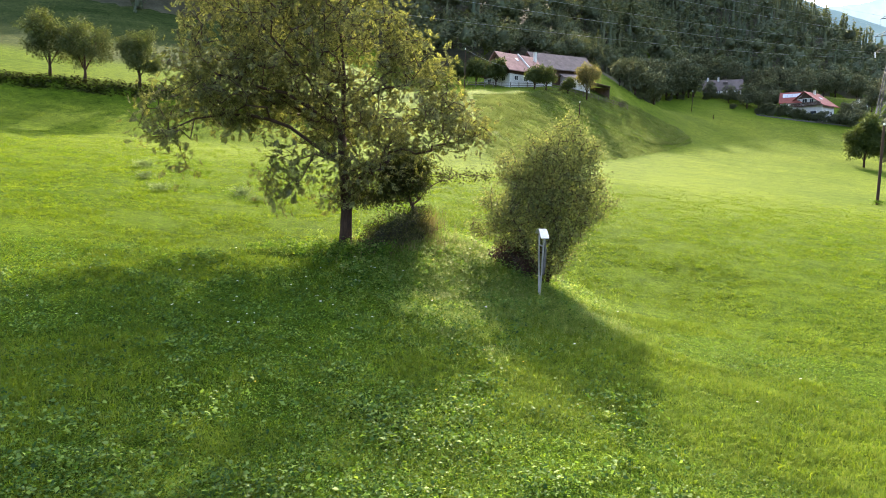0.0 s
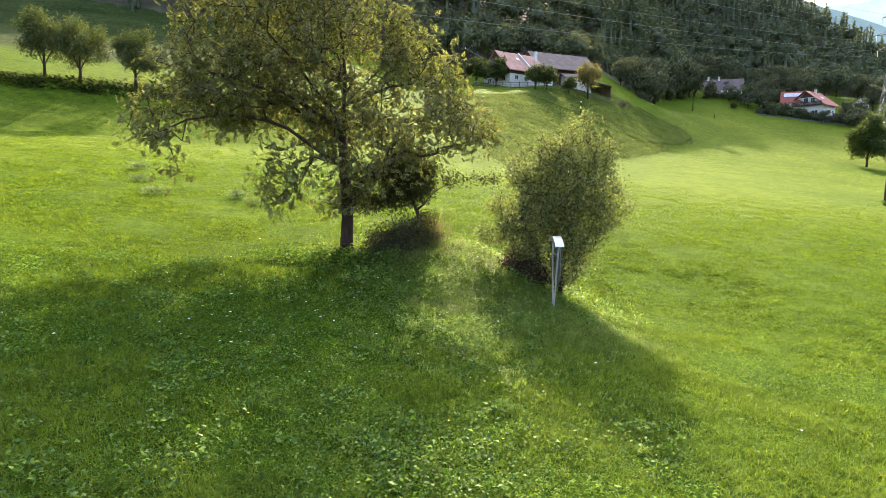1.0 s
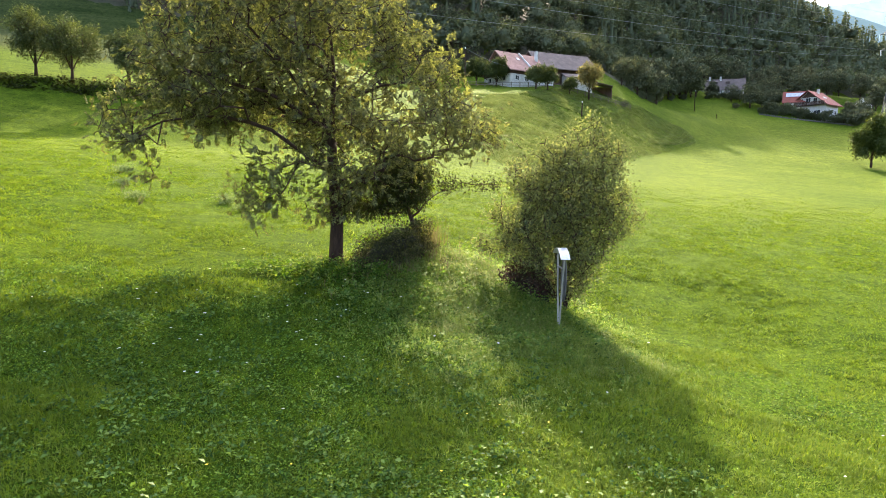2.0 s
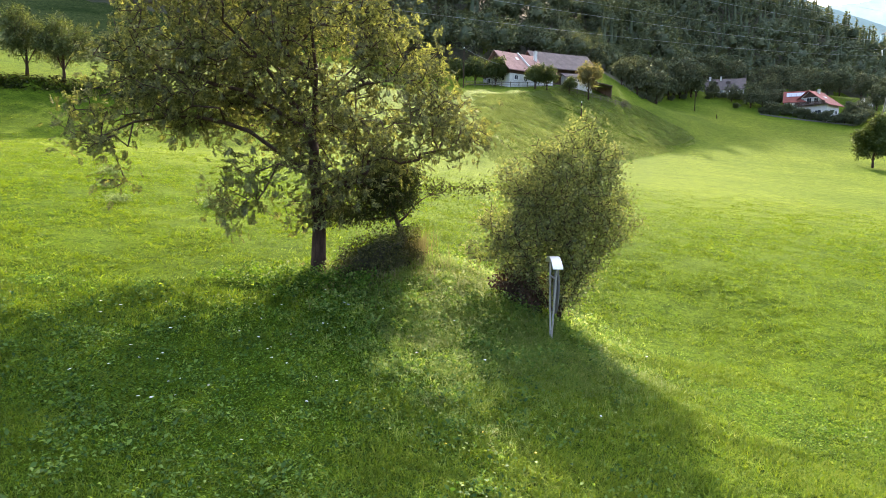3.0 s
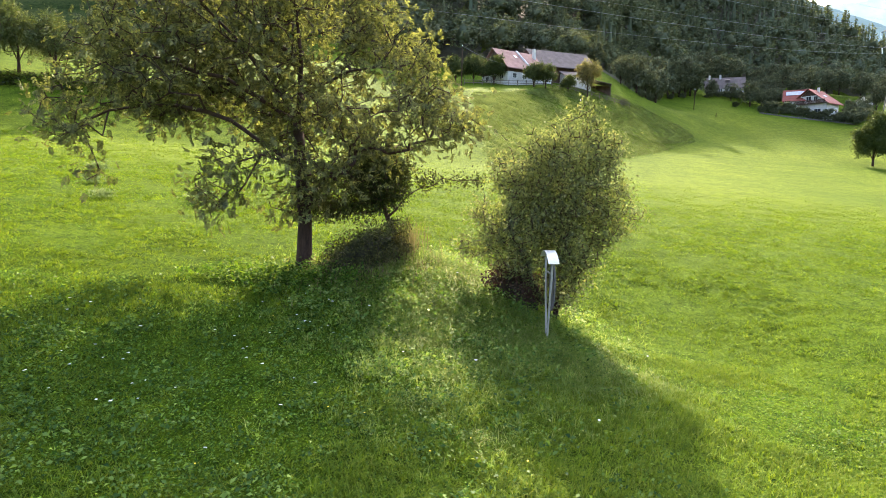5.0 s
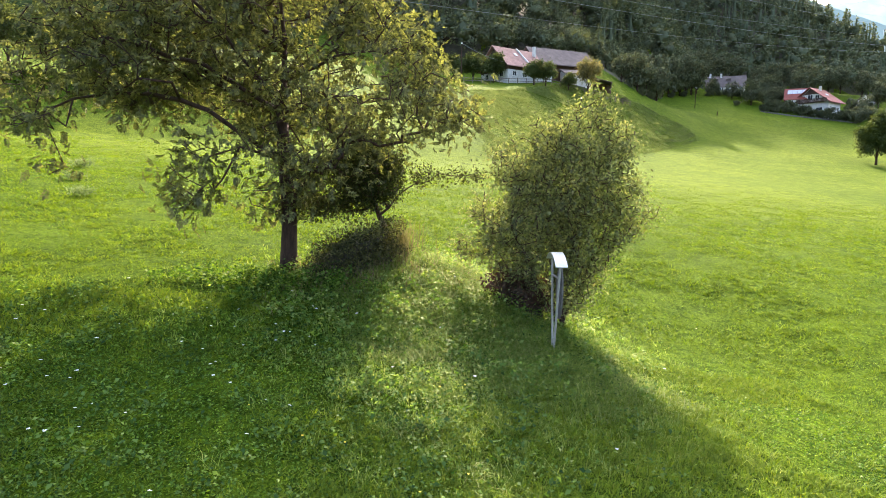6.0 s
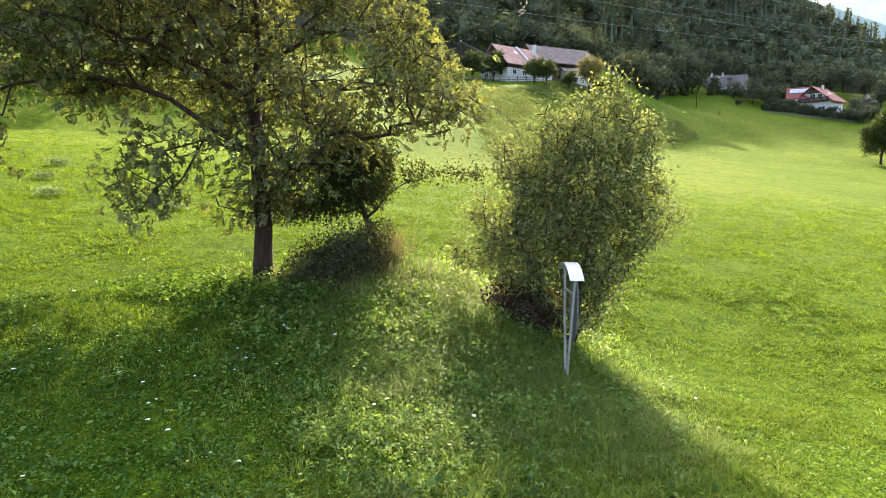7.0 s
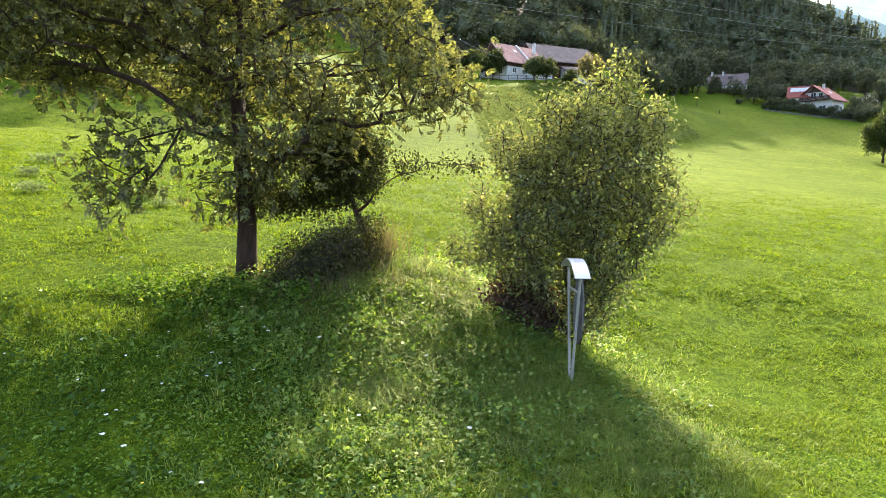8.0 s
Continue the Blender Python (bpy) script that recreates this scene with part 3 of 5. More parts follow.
# ---- generic smaller trees for the middle distance ----
def round_tree(name, height, width, label, leaf_mat, seed, clear=0.22, low=0.42, leaves=14, count=150, size=0.34, trunk_r=0.16, group="", category="tree"):
    h, w = height, width / 2
    r = np.random.default_rng(seed + 100)
    blobs = [(0, 0, h * 0.58, w * 0.58, w * 0.58, h * 0.26)]
    for k in range(10):
        a, out = k * 2.4 + 0.7 * r.random(), 0.45 + 0.25 * r.random()
        size_k = 0.26 + 0.16 * r.random()
        blobs.append((math.cos(a) * w * out, math.sin(a) * w * out, h * (low + 0.03 + 0.40 * r.random()), w * size_k, w * size_k, h * (0.08 + 0.08 * r.random())))
    for k in range(4):
        blobs.append((r.normal() * w * 0.3, r.normal() * w * 0.3, h * (0.78 + 0.08 * r.random()), w * 0.24, w * 0.24, h * (0.10 + 0.04 * r.random())))
    return broadleaf(name, (0, 0, 0), [(0, 0, -0.3), (0.03, 0, h * 0.1), (0, 0.02, h * clear), (0.02, 0, h * 0.4)], [trunk_r * 1.25, trunk_r, trunk_r * 0.85, trunk_r * 0.6],
                     [[(0, 0, h * clear * 0.9), (0.02, 0, h * 0.4), (0, 0, h * 0.7)]] + [[(0, 0, h * clear), (math.cos(a) * w * 0.35, math.sin(a) * w * 0.35, h * 0.42), (math.cos(a) * w * 0.6, math.sin(a) * w * 0.6, h * 0.6)] for a in (0.3, 2.3, 4.4)], blobs, count, w * 0.16, leaf_mat, SIMPLE_LEAF, leaves, w * 0.10, size, label, category, seed, group=group, piece=h * 0.12, wander=h * 0.012)


def stand(tree, x, y, turn=0.0, size=1.0, sink=0.0):
    tree.matrix_world = Matrix.Translation((x, y, ground_z(x, y) - sink)) @ Matrix.Rotation(turn, 4, "Z") @ Matrix.Scale(size, 4)
    return tree


for k, (x, y, hgt, wid) in enumerate([(-47.6, 75, 8.0, 6.4), (-43.4, 75, 7.6, 6.8), (-37.6, 76.5, 6.9, 5.8)]):
    stand(round_tree("orchard_tree", hgt, wid, "gnarled fruit tree with grey-green crown on the grassy bank", ORCHARD_LEAF, 20 + k, 0.15, 0.30, 40, 230, 0.25, 0.17, "fruit trees on the bank"), x, y)
stand(round_tree("linden_tree", 13, 9.5, "full round linden tree standing alone in the meadow", LINDEN_LEAF, 31, 0.11, 0.25, 44, 340, 0.5, 0.25), 103, 152)

# trees and shrubs round the farm and the houses, three patterns repeated
farm_tree = round_tree("fruit_tree", 6, 6, "small rounded fruit tree beside the farm", ORCHARD_LEAF, 41, 0.15, 0.38, 24, 160, 0.42, 0.16, "trees round the farm")
stand(farm_tree, 21.5, 153)
for x, y, s in [(12.3, 157, 1.2), (7.5, 160, 1.2), (24.5, 154, 0.95), (3.0, 158, 1.1), (-4, 160, 1.2), (30.5, 157, 0.7)]:
    copy_thing(farm_tree, Matrix.Translation((x, y, ground_z(x, y))) @ Matrix.Rotation(x, 4, "Z") @ Matrix.Scale(s, 4))
pear = round_tree("pear_tree", 9.5, 7, "pale brownish pear tree in front of the barn", PEAR_LEAF, 43, 0.2, 0.4, 24, 190, 0.42, 0.2, "trees round the farm")
stand(pear, 35.5, 158)
ash = round_tree("ash_tree", 12, 9, "broad dark ash tree at the edge of the forest", EDGE_LEAF, 45, 0.04, 0.24, 10, 170, 0.9, 0.25, "trees at the forest edge")
stand(ash, 57, 189, 0, 0.95)
for x, y, s in [(61, 193, 0.9), (52.5, 190, 0.75), (113.5, 158, 0.6), (65.5, 197, 0.95), (48, 202, 0.7), (68, 206, 0.75), (42, 206, 0.75), (36, 204, 0.8), (28, 202, 0.9), (20, 202, 0.9), (0, 200, 1.1), (-12, 198, 1.2),
                (73, 226, 1.3), (79, 231, 1.4), (85, 236, 1.25), (91, 240, 1.4), (97, 245, 1.1), (70, 221, 1.05), (76, 228.5, 1.1), (82, 233, 1.1), (88, 238, 1.2), (94, 242.5, 1.1), (114.3, 237, 0.88), (119.8, 239, 0.62), (124.3, 240.5, 0.65), (128.5, 243.5, 0.62), (116.8, 242, 0.6),
                (141.4, 252.5, 1.1), (147, 258, 1.2), (133, 256, 0.9), (110.1, 243.5, 0.62), (105, 247, 0.45), (114.5, 246, 0.4), (103.5, 246, 0.6), (150, 235, 0.6), (154, 236.5, 0.58), (158.5, 239, 0.68), (172, 252, 1.0), (181, 250, 1.1), (141, 194, 1.1), (150, 205, 1.2), (158, 212, 1.3), (168, 222, 1.2),
                (99, 262, 1.0), (105, 271, 1.1), (111.5, 274, 1.15), (118, 276, 1.1), (124.5, 272, 1.0), (129, 263, 0.9), (136, 266, 1.0), (142, 267, 1.05), (148.5, 270, 1.0), (155, 269, 0.95), (161, 267, 1.0), (168, 270, 1.05), (176, 268, 1.0), (184, 266, 1.0), (126.5, 249, 0.9)]:
    copy_thing(ash, Matrix.Translation((x, y, ground_z(x, y))) @ Matrix.Rotation(x * 1.7, 4, "Z") @ Matrix.Scale(s, 4))
shrub = round_tree("garden_shrub", 2.6, 3.4, "dense green garden shrub by the houses", EDGE_LEAF, 47, 0.06, 0.25, 10, 95, 0.45, 0.05, "garden shrubs", "shrub")
stand(shrub, 107.4, 233.5, 0, 0.8)
for x, y, s in [(105.8, 246, 1.0), (108.6, 247.3, 1.1), (111.4, 248.5, 1.0), (114, 249, 1.1), (116.5, 249.5, 1.0), (101.5, 243, 1.4), (114.7, 229, 1.1), (118.0, 230, 2), (118.9, 228, 1.1), (121, 231, 1.8), (123, 229, 1.2), (125.5, 231.5, 2),
                (127.2, 228.3, 1.6), (129, 227.3, 1.8), (131.3, 226.3, 1.4), (133, 225.6, 1.2), (135.2, 224.6, 2), (138.7, 224.3, 1.4), (142, 224.5, 2), (143.8, 223, 2.1), (147, 226, 2.5), (151, 229, 2.5), (155, 232, 2.3),
                (46.5, 165, 0.8), (57, 184, 1.0), (61, 188, 0.9), (66, 200, 1.0), (70, 214, 1.1), (76, 227, 1.0), (83, 232, 1.0), (89, 237, 1.0), (169, 240, 1.2)]:
    copy_thing(shrub, Matrix.Translation((x, y, ground_z(x, y))) @ Matrix.Rotation(x * 2.3, 4, "Z") @ Matrix.Scale(s, 4))


# ---- the forest ----
def crown_template(kind, r, leaves, leaf=1.0):
    """A far tree of unit height: a lumpy crown or a ragged spire, with sprays of leaf standing off it. Returns points, triangles, leaf points."""
    bm = bmesh.new()
    if kind == "broad":
        bmesh.ops.create_icosphere(bm, subdivisions=2, radius=1.0)
        shift = Vector(r.random(3) * 9)
        for v in bm.verts:
            k = 0.38 + 0.4 * noise.noise(v.co * 2.3 + shift)
            v.co = Vector((v.co.x * 0.23 * k, v.co.y * 0.23 * k, 0.56 + v.co.z * (0.37 if v.co.z > 0 else 0.34) * k))
    else:
        bmesh.ops.create_cone(bm, cap_ends=False, segments=9, radius1=0.05, radius2=0.004, depth=0.94, matrix=Matrix.Translation((0, 0, 0.53)))
        bmesh.ops.subdivide_edges(bm, edges=[e for e in bm.edges if abs(e.verts[0].co.z - e.verts[1].co.z) > 0.5], cuts=4)
        for v in bm.verts:
            k = 1 + 0.35 * r.normal()
            v.co = Vector((v.co.x * k, v.co.y * k, v.co.z + 0.02 * r.normal()))
    bmesh.ops.triangulate(bm, faces=bm.faces)
    bm.verts.index_update()
    core = np.array([v.co[:] for v in bm.verts])
    tris = np.array([[v.index for v in f.verts] for f in bm.faces])
    bm.free()
    pick = core[tris[r.integers(len(tris), size=leaves)]]
    mix = r.dirichlet((1, 1, 1), size=leaves)
    c = (pick * mix[..., None]).sum(1)
    out = c - np.array((0, 0, 0.5)) * np.ones((leaves, 1))
    out[:, 2] *= 0.4
    out /= np.linalg.norm(out, axis=1, keepdims=True) + 1e-9
    c = c + out * (0.20 * r.random(leaves) ** 0.6)[:, None] * (1.15 - c[:, 2:])
    ways = out * 0.5 + r.normal(size=(leaves, 3)) * 0.6 - np.array((0, 0, 0.3 if kind == "broad" else 0.6))
    v, _ = spread_leaves(SIMPLE_LEAF * np.array((1, 1.5, 1)), c, ways, out + r.normal(size=(leaves, 3)) * 0.5 + np.array((0, 0, 0.5)), leaf * (0.04 + 0.045 * r.random(leaves)))
    return core, tris, v


def forest(name, spots, r, label, share_spire):
    kinds = [crown_template("broad", r, 310, 0.75) for _ in range(6)] + [crown_template("spire", r, 190, 0.8) for _ in range(3)]
    far_kinds = [crown_template("broad", r, 120) for _ in range(6)] + [crown_template("spire", r, 85) for _ in range(3)]
    cores, tris, leaves, at = [], [], [], 0
    for x, y, s in spots:
        spire = r.random() < share_spire(x, y)
        core, tri, leaf = (kinds if y < 265 else far_kinds)[6 + r.integers(3) if spire else r.integers(6)]
        t, tall, wide = r.random() * math.tau, s * (1.12 if spire else 1.0), s * ((1.0 if spire else 1.15) + 0.4 * r.random())
        c, q, foot = math.cos(t), math.sin(t), np.array((x, y, ground_z(x, y) - 0.5))
        for source, kept in ((core, cores), (leaf, leaves)):
            kept.append(np.stack([(source[:, 0] * c - source[:, 1] * q) * wide, (source[:, 0] * q + source[:, 1] * c) * wide, source[:, 2] * tall], -1) + foot)
        tris.append(tri + at)
        at += len(core)
    v = np.concatenate(leaves)
    ob = part_np(name, np.concatenate(cores + [v]), [np.concatenate(tris), np.arange(len(v)).reshape(-1, 4) + at], FOREST_LEAF)
    return tagged(ob, label, "forest", kind="stuff")


spots = []
for x in np.arange(-190, 420, 6.5):
    for d in np.arange(-8, 190, 6.8):
        px, d2 = x + rng.normal() * 1.6, d + rng.normal() * 1.6 + 2
        py = float(hill_base(px)) + d2
        if px < -25 and d2 < 2 + 0.14 * (-25 - px):
            continue
        # kept low here so that the sun reaches the farm's bank
        if 18 < px < 90 and d2 < (52 if 36 < px < 57 else 26):
            if d2 > 3:
                for _ in range(3):
                    ex, ey = px + rng.normal() * 2.2, py + rng.normal() * 2.2
                    spots.append((ex, ey, 8 + 4 * rng.random()))
            continue
        if abs(px / py - 0.06) > 0.74 or d2 > 95 + 90 * float(step(px, 60, 250)):
            continue
        spots.append((px, py, 15 + 5 * rng.random()))
        # extra trees, added to close gaps in the shadow on the far meadow
        if 52 < px < 132 and d2 < 130:
            spots.append((px + 3.2, py + 3.4, 16 + 4 * rng.random()))
forest("mixed_forest", spots, rng, "dense mixed forest on the steep hillside", lambda x, y: 0.2 + 0.5 * float(step(y, 300, 420)))


# leaf litter under the trees
fx = np.linspace(-260, 430, 139)
start = np.where(fx < -25, 2 + 0.14 * (-25 - fx), np.where((fx > 14) & (fx < 94), 4.0, -7.0))
fd = np.linspace(0, 1, 50)
fxx, fyy = np.repeat(fx[:, None], 50, 1), (hill_base(fx) + start)[:, None] + fd[None, :] * 210
i_, j_ = np.meshgrid(np.arange(138), np.arange(49), indexing="ij")
quad = np.stack([i_ * 50 + j_, (i_ + 1) * 50 + j_, (i_ + 1) * 50 + j_ + 1, i_ * 50 + j_ + 1], -1).reshape(-1, 4)
floor_z = terrain(fxx, fyy) + 0.35 * step(fd, 0, 0.01)[None, :] - 0.1
tagged(part_np("forest_floor", np.stack([fxx, fyy, floor_z], -1).reshape(-1, 3), quad, LITTER, smooth=True), "dark leaf litter and undergrowth below the trees", "ground", kind="structure")


# ---- far mountains ----
def mountains(name, y, heights, x0, x1, material, label):
    xs = np.linspace(x0, x1, 160)
    z = np.interp(xs, np.linspace(x0, x1, len(heights)), heights)
    z = z + np.array([14 * noise.noise((a * 0.004, y, 0)) + 6 * noise.noise((a * 0.02, y, 3)) for a in xs]) * y / 2200
    v = np.concatenate([np.stack([xs, np.full_like(xs, y - k * 500.0), z * (1 - k) - 60 * k], -1) for k in (0, 0.5, 1)])
    n = len(xs)
    i = np.arange(n - 1)
    f = np.concatenate([np.stack([i + k * n, i + 1 + k * n, i + 1 + (k + 1) * n, i + (k + 1) * n], -1) for k in (0, 1)])
    return tagged(part_np(name, v, f, material, smooth=True), label, "mountain", kind="structure")


# distant haze put into the colour: these slopes glow faintly on their own
def haze_material(name, a, b, strength):
    m, t, bsdf, out = nodes_of(name)
    col = ramp(t, noise_tex(t, 0.012, 6, 0.65), [(0.35, a), (0.65, b)])
    bsdf.inputs["Base Color"].default_value = (0.02, 0.025, 0.03, 1)
    t.links.new(col, bsdf.inputs["Emission Color"])
    bsdf.inputs["Emission Strength"].default_value, bsdf.inputs["Roughness"].default_value = strength, 1.0
    return m


mountains("backdrop_ridge", 1900, [640, 560, 475, 430, 400, 390, 380], 900, 2600, haze_material("near_haze", (0.030, 0.052, 0.062), (0.048, 0.076, 0.082), 1.0), "hazy blue wooded ridge far away")
mountains("backdrop_mountain", 3600, [900, 1035, 1130, 1240, 1300, 1330, 1250], 1500, 4200, haze_material("far_haze", (0.10, 0.14, 0.165), (0.13, 0.17, 0.19), 1.0), "pale hazy mountain in the far distance")


# ---- buildings ----
def gable_house(name, m, w, d, eaves, ridge, wall, roof, label, category="house", over=0.6, gable=None, cover=0.22, windows=(), chimneys=(), group=""):
    """A house with its gable towards -y: w wide along x, d deep along y."""
    ob = thing(name, m, label, category, group)
    bm = bmesh.new()
    ring = [(-w / 2, 0), (w / 2, 0), (w / 2, d), (-w / 2, d)]
    lo, hi = [bm.verts.new((x, y, -2.5)) for x, y in ring], [bm.verts.new((x, y, eaves)) for x, y in ring]
    for k in range(4):
        bm.faces.new((lo[k], lo[(k + 1) % 4], hi[(k + 1) % 4], hi[k]))
    part("wall", bm, wall, ob)
    for y, label_g in ((0, "front"), (d, "back")):
        bm = bmesh.new()
        a, b, c = bm.verts.new((-w / 2, y, eaves)), bm.verts.new((w / 2, y, eaves)), bm.verts.new((0, y, ridge))
        bm.faces.new((a, b, c) if y == 0 else (b, a, c))
        part("gable", bm, gable or wall, ob)
    slope = (ridge - eaves) / (w / 2)
    for s in (-1, 1):
        bm = bmesh.new()
        pts = []
        for y in (-over, d + over):
            pts += [(0, y, ridge + 0.02), (s * (w / 2 + over), y, eaves - slope * over + 0.02), (s * (w / 2 + over), y, eaves - slope * over + 0.02 + cover), (0, y, ridge + 0.02 + cover)]
        v = [bm.verts.new(q) for q in pts]
        for q in ((0, 1, 2, 3), (7, 6, 5, 4), (3, 2, 6, 7), (1, 0, 4, 5), (2, 1, 5, 6), (0, 3, 7, 4)):
            bm.faces.new([v[i] for i in q])
        bmesh.ops.recalc_face_normals(bm, faces=bm.faces)
        part("roof_slope", bm, roof, ob)
    for face, u, z, ww, hh in windows:
        put = {"front": pose(u, -0.02, z), "right": pose(w / 2 + 0.02, u, z, 0, 0, 90), "left": pose(-w / 2 - 0.02, u, z, 0, 0, -90)}[face]
        win = box_part("window", (ww + 0.24, 0.10, hh + 0.24), put, FRAME, ob)
        box_part("pane", (ww, 0.06, hh), pose(0, -0.04, 0), GLASS, win)
        box_part("glazing_bar", (0.06, 0.06, hh), pose(0, -0.06, 0), FRAME, win)
    for x, y, top in chimneys:
        ch = box_part("chimney", (0.7, 0.7, 2.6), pose(x, y, top - 1.3), PLASTER, ob)
        box_part("chimney_cap", (0.9, 0.9, 0.12), pose(0, 0, 1.36), GREY_ROOF, ch)
    return ob


FRAME = surface("window_frames", [(0.3, (0.55, 0.53, 0.5)), (0.7, (0.7, 0.68, 0.65))], 3, 0.6, 0.0)


def on_ground(x, y, turn, lift=0.0):
    return pose(x, y, ground_z(x, y) + lift, 0, 0, turn)


# the red-roofed house, with its wing, balcony and awning
red = gable_house("red_roof_house", on_ground(132.9, 231.5, -59, -0.6), 13, 8, 4.9, 9.8, PLASTER, RED_TILE, "white chalet house with red tiled roof and wooden balcony", gable=PLASTER, over=1.2,
                  windows=[("front", -4.6, 1.7, 1.3, 2.0), ("front", -1.4, 1.7, 1.3, 1.5), ("front", 3.4, 1.7, 2.2, 1.8), ("front", -2.5, 6.3, 1.3, 1.6), ("front", 0, 6.4, 1.6, 1.8), ("front", 2.5, 6.3, 1.3, 1.6), ("right", 3.5, 2.0, 1.4, 1.4), ("right", 6.2, 2.0, 1.2, 1.4)], chimneys=[(0.9, 4.4, 10.8)])
bm = bmesh.new()
bm.faces.new([bm.verts.new(q) for q in ((-2.7, -0.03, 7.5), (2.7, -0.03, 7.5), (0, -0.03, 9.7))])
part("gable_cladding", bm, DARK_WOOD, red, "dark timber boards in the gable's top")
balcony = box_part("balcony", (12.6, 1.3, 0.16), pose(0, -0.65, 4.6), DARK_WOOD, red, "dark timber balcony")
for k in range(32):
    box_part("slat", (0.31, 0.05, 1.05), pose(-6.2 + 0.4 * k, -0.62, 0.6), DARK_WOOD, balcony)
box_part("handrail", (12.6, 0.12, 0.10), pose(0, -0.62, 1.16), DARK_WOOD, balcony)
box_part("skylight", (1.0, 1.3, 0.10), pose(3.4, 4.5, 7.56, 0, 37, 0), PANEL, red)
wing = gable_house("house_wing", on_ground(128.3, 239.3, -120), 7, 8, 2.6, 6.4, PLASTER, RED_TILE, "low wing with red roof carrying solar panels", windows=[("right", 2.0, 1.3, 1.2, 1.2)])
for k in range(4):
    box_part("solar_panel", (2.0, 1.55, 0.08), pose(1.4, 1.3 + 1.6 * k, 5.22, 0, 47.4, 0), PANEL, wing)
awning = thing("red_awning", on_ground(144.5, 227.8, 31), "faded red canvas awning over the terrace", "awning")
box_part("canvas", (5.0, 3.0, 0.06), pose(0, 0, 2.4, 22, 0, 0), AWNING_RED, awning)
for k in (-2.3, 2.3):
    box_part("leg", (0.10, 0.10, 2.4), pose(k, -1.2, 0.9), DARK_WOOD, awning)

# a low wall of grey stone along the garden's edge
garden_wall = thing("garden_wall", on_ground(113.5, 227.3, 0), "low rough grey stone wall along the garden edge", "wall")
gz0 = ground_z(113.5, 227.3)
for k in range(44):
    x, y = 113.5 + 0.72 * k, 227.3 - 0.7 * math.sin(k * 0.12) - 0.11 * k
    box_part("stone", (0.66 + 0.12 * math.sin(k * 3.1), 0.5, 0.55 + 0.18 * math.sin(k * 2.3)), pose(x - 113.5, y - 227.3, ground_z(x, y) - gz0 + 0.12, 4 * math.sin(k * 1.7), 3 * math.sin(k), 8 * math.sin(k * 2.9)), GARDEN_STONE, garden_wall, bevel=0.08)

long_house = gable_house("long_farmhouse", on_ground(119.5, 254, 70), 8, 14, 3.0, 7.2, PLASTER, GREY_ROOF, "low white farmhouse with dark roof and two chimneys", windows=[("left", 1.6 + 2.3 * k, 1.8, 1.1, 1.2) for k in range(6)], chimneys=[(-0.3, 12.6, 8.4), (-0.3, 8.6, 8.4)])
for y in (6.0, 10.6):
    box_part("dormer", (1.7, 1.7, 0.9), pose(-1.7, y, 5.9, 0, -18, 0), GREY_ROOF, long_house)
gable_house("white_cottage", on_ground(164.8, 249.5, -28, -0.9), 6.4, 7, 3.2, 6.2, PLASTER, GREY_ROOF, "small white cottage with a pointed gable", windows=[("front", 0, 1.8, 1.0, 1.2)])

# the farm on the bank
farm = gable_house("old_farmhouse", on_ground(12.8, 161, -58), 11, 14, 3.6, 8.3, PLASTER, BROWN_TILE, "old farmhouse with brown tiled roof and timber gable", gable=DARK_WOOD, over=1.0,
            windows=[("front", -3, 1.3, 1.1, 1.1), ("front", 0, 1.3, 1.1, 1.1), ("front", 3, 1.3, 1.1, 1.1), ("right", 2.0, 1.3, 1.0, 1.0), ("right", 5.0, 1.3, 1.0, 1.0), ("right", 8.0, 1.3, 1.0, 1.0), ("right", 11.0, 1.3, 1.0, 1.0)], chimneys=[(1.8, 11, 9.4)])
box_part("cladding", (11.04, 0.08, 1.45), pose(0, -0.05, 2.95), DARK_WOOD, farm, "dark upright boards on the upper wall")
box_part("cladding", (0.08, 14.0, 1.45), pose(5.55, 7.0, 2.95), DARK_WOOD, farm, "dark upright boards on the upper wall")
box_part("parapet", (7.0, 0.35, 0.35), pose(2.75, 6.6, 6.35, 0, 40.5, 0), PLASTER, farm, "white rendered parapet across the roof")
box_part("skylight", (1.0, 0.8, 0.10), pose(2.4, 4.6, 6.62, 0, 40.5, 0), PANEL, farm)
gable_house("timber_barn", on_ground(22.6, 170, -70), 10.5, 16, 3.7, 8.0, DARK_WOOD, GREY_ROOF, "long dark timber barn with grey roof", "barn", over=1.2)
gable_house("farm_outbuilding", on_ground(30.5, 166, -80), 5, 7, 1.7, 2.8, PLASTER, GREY_ROOF, "low white outbuilding with small windows and a shallow roof", "outbuilding", over=0.6, windows=[("right", 1.5, 0.9, 0.7, 0.7), ("right", 3.5, 0.9, 0.7, 0.7), ("right", 5.5, 0.9, 0.7, 0.7)])
shed = thing("open_shed", on_ground(40.5, 167, -12), "open timber shed with a sloping grey roof", "shed")
box_part("roof", (6.4, 4.4, 0.18), pose(0, 0, 2.6, 0, 14, 0), GREY_ROOF, shed)
for x, y in ((-2.8, -1.9), (2.8, -1.9), (-2.8, 1.9), (2.8, 1.9)):
    box_part("post", (0.2, 0.2, 3.4), pose(x, y, 0.85 - 0.25 * x), DARK_WOOD, shed)
box_part("back_wall", (5.8, 0.12, 3.0), pose(0, 1.95, 0.7), DARK_WOOD, shed)

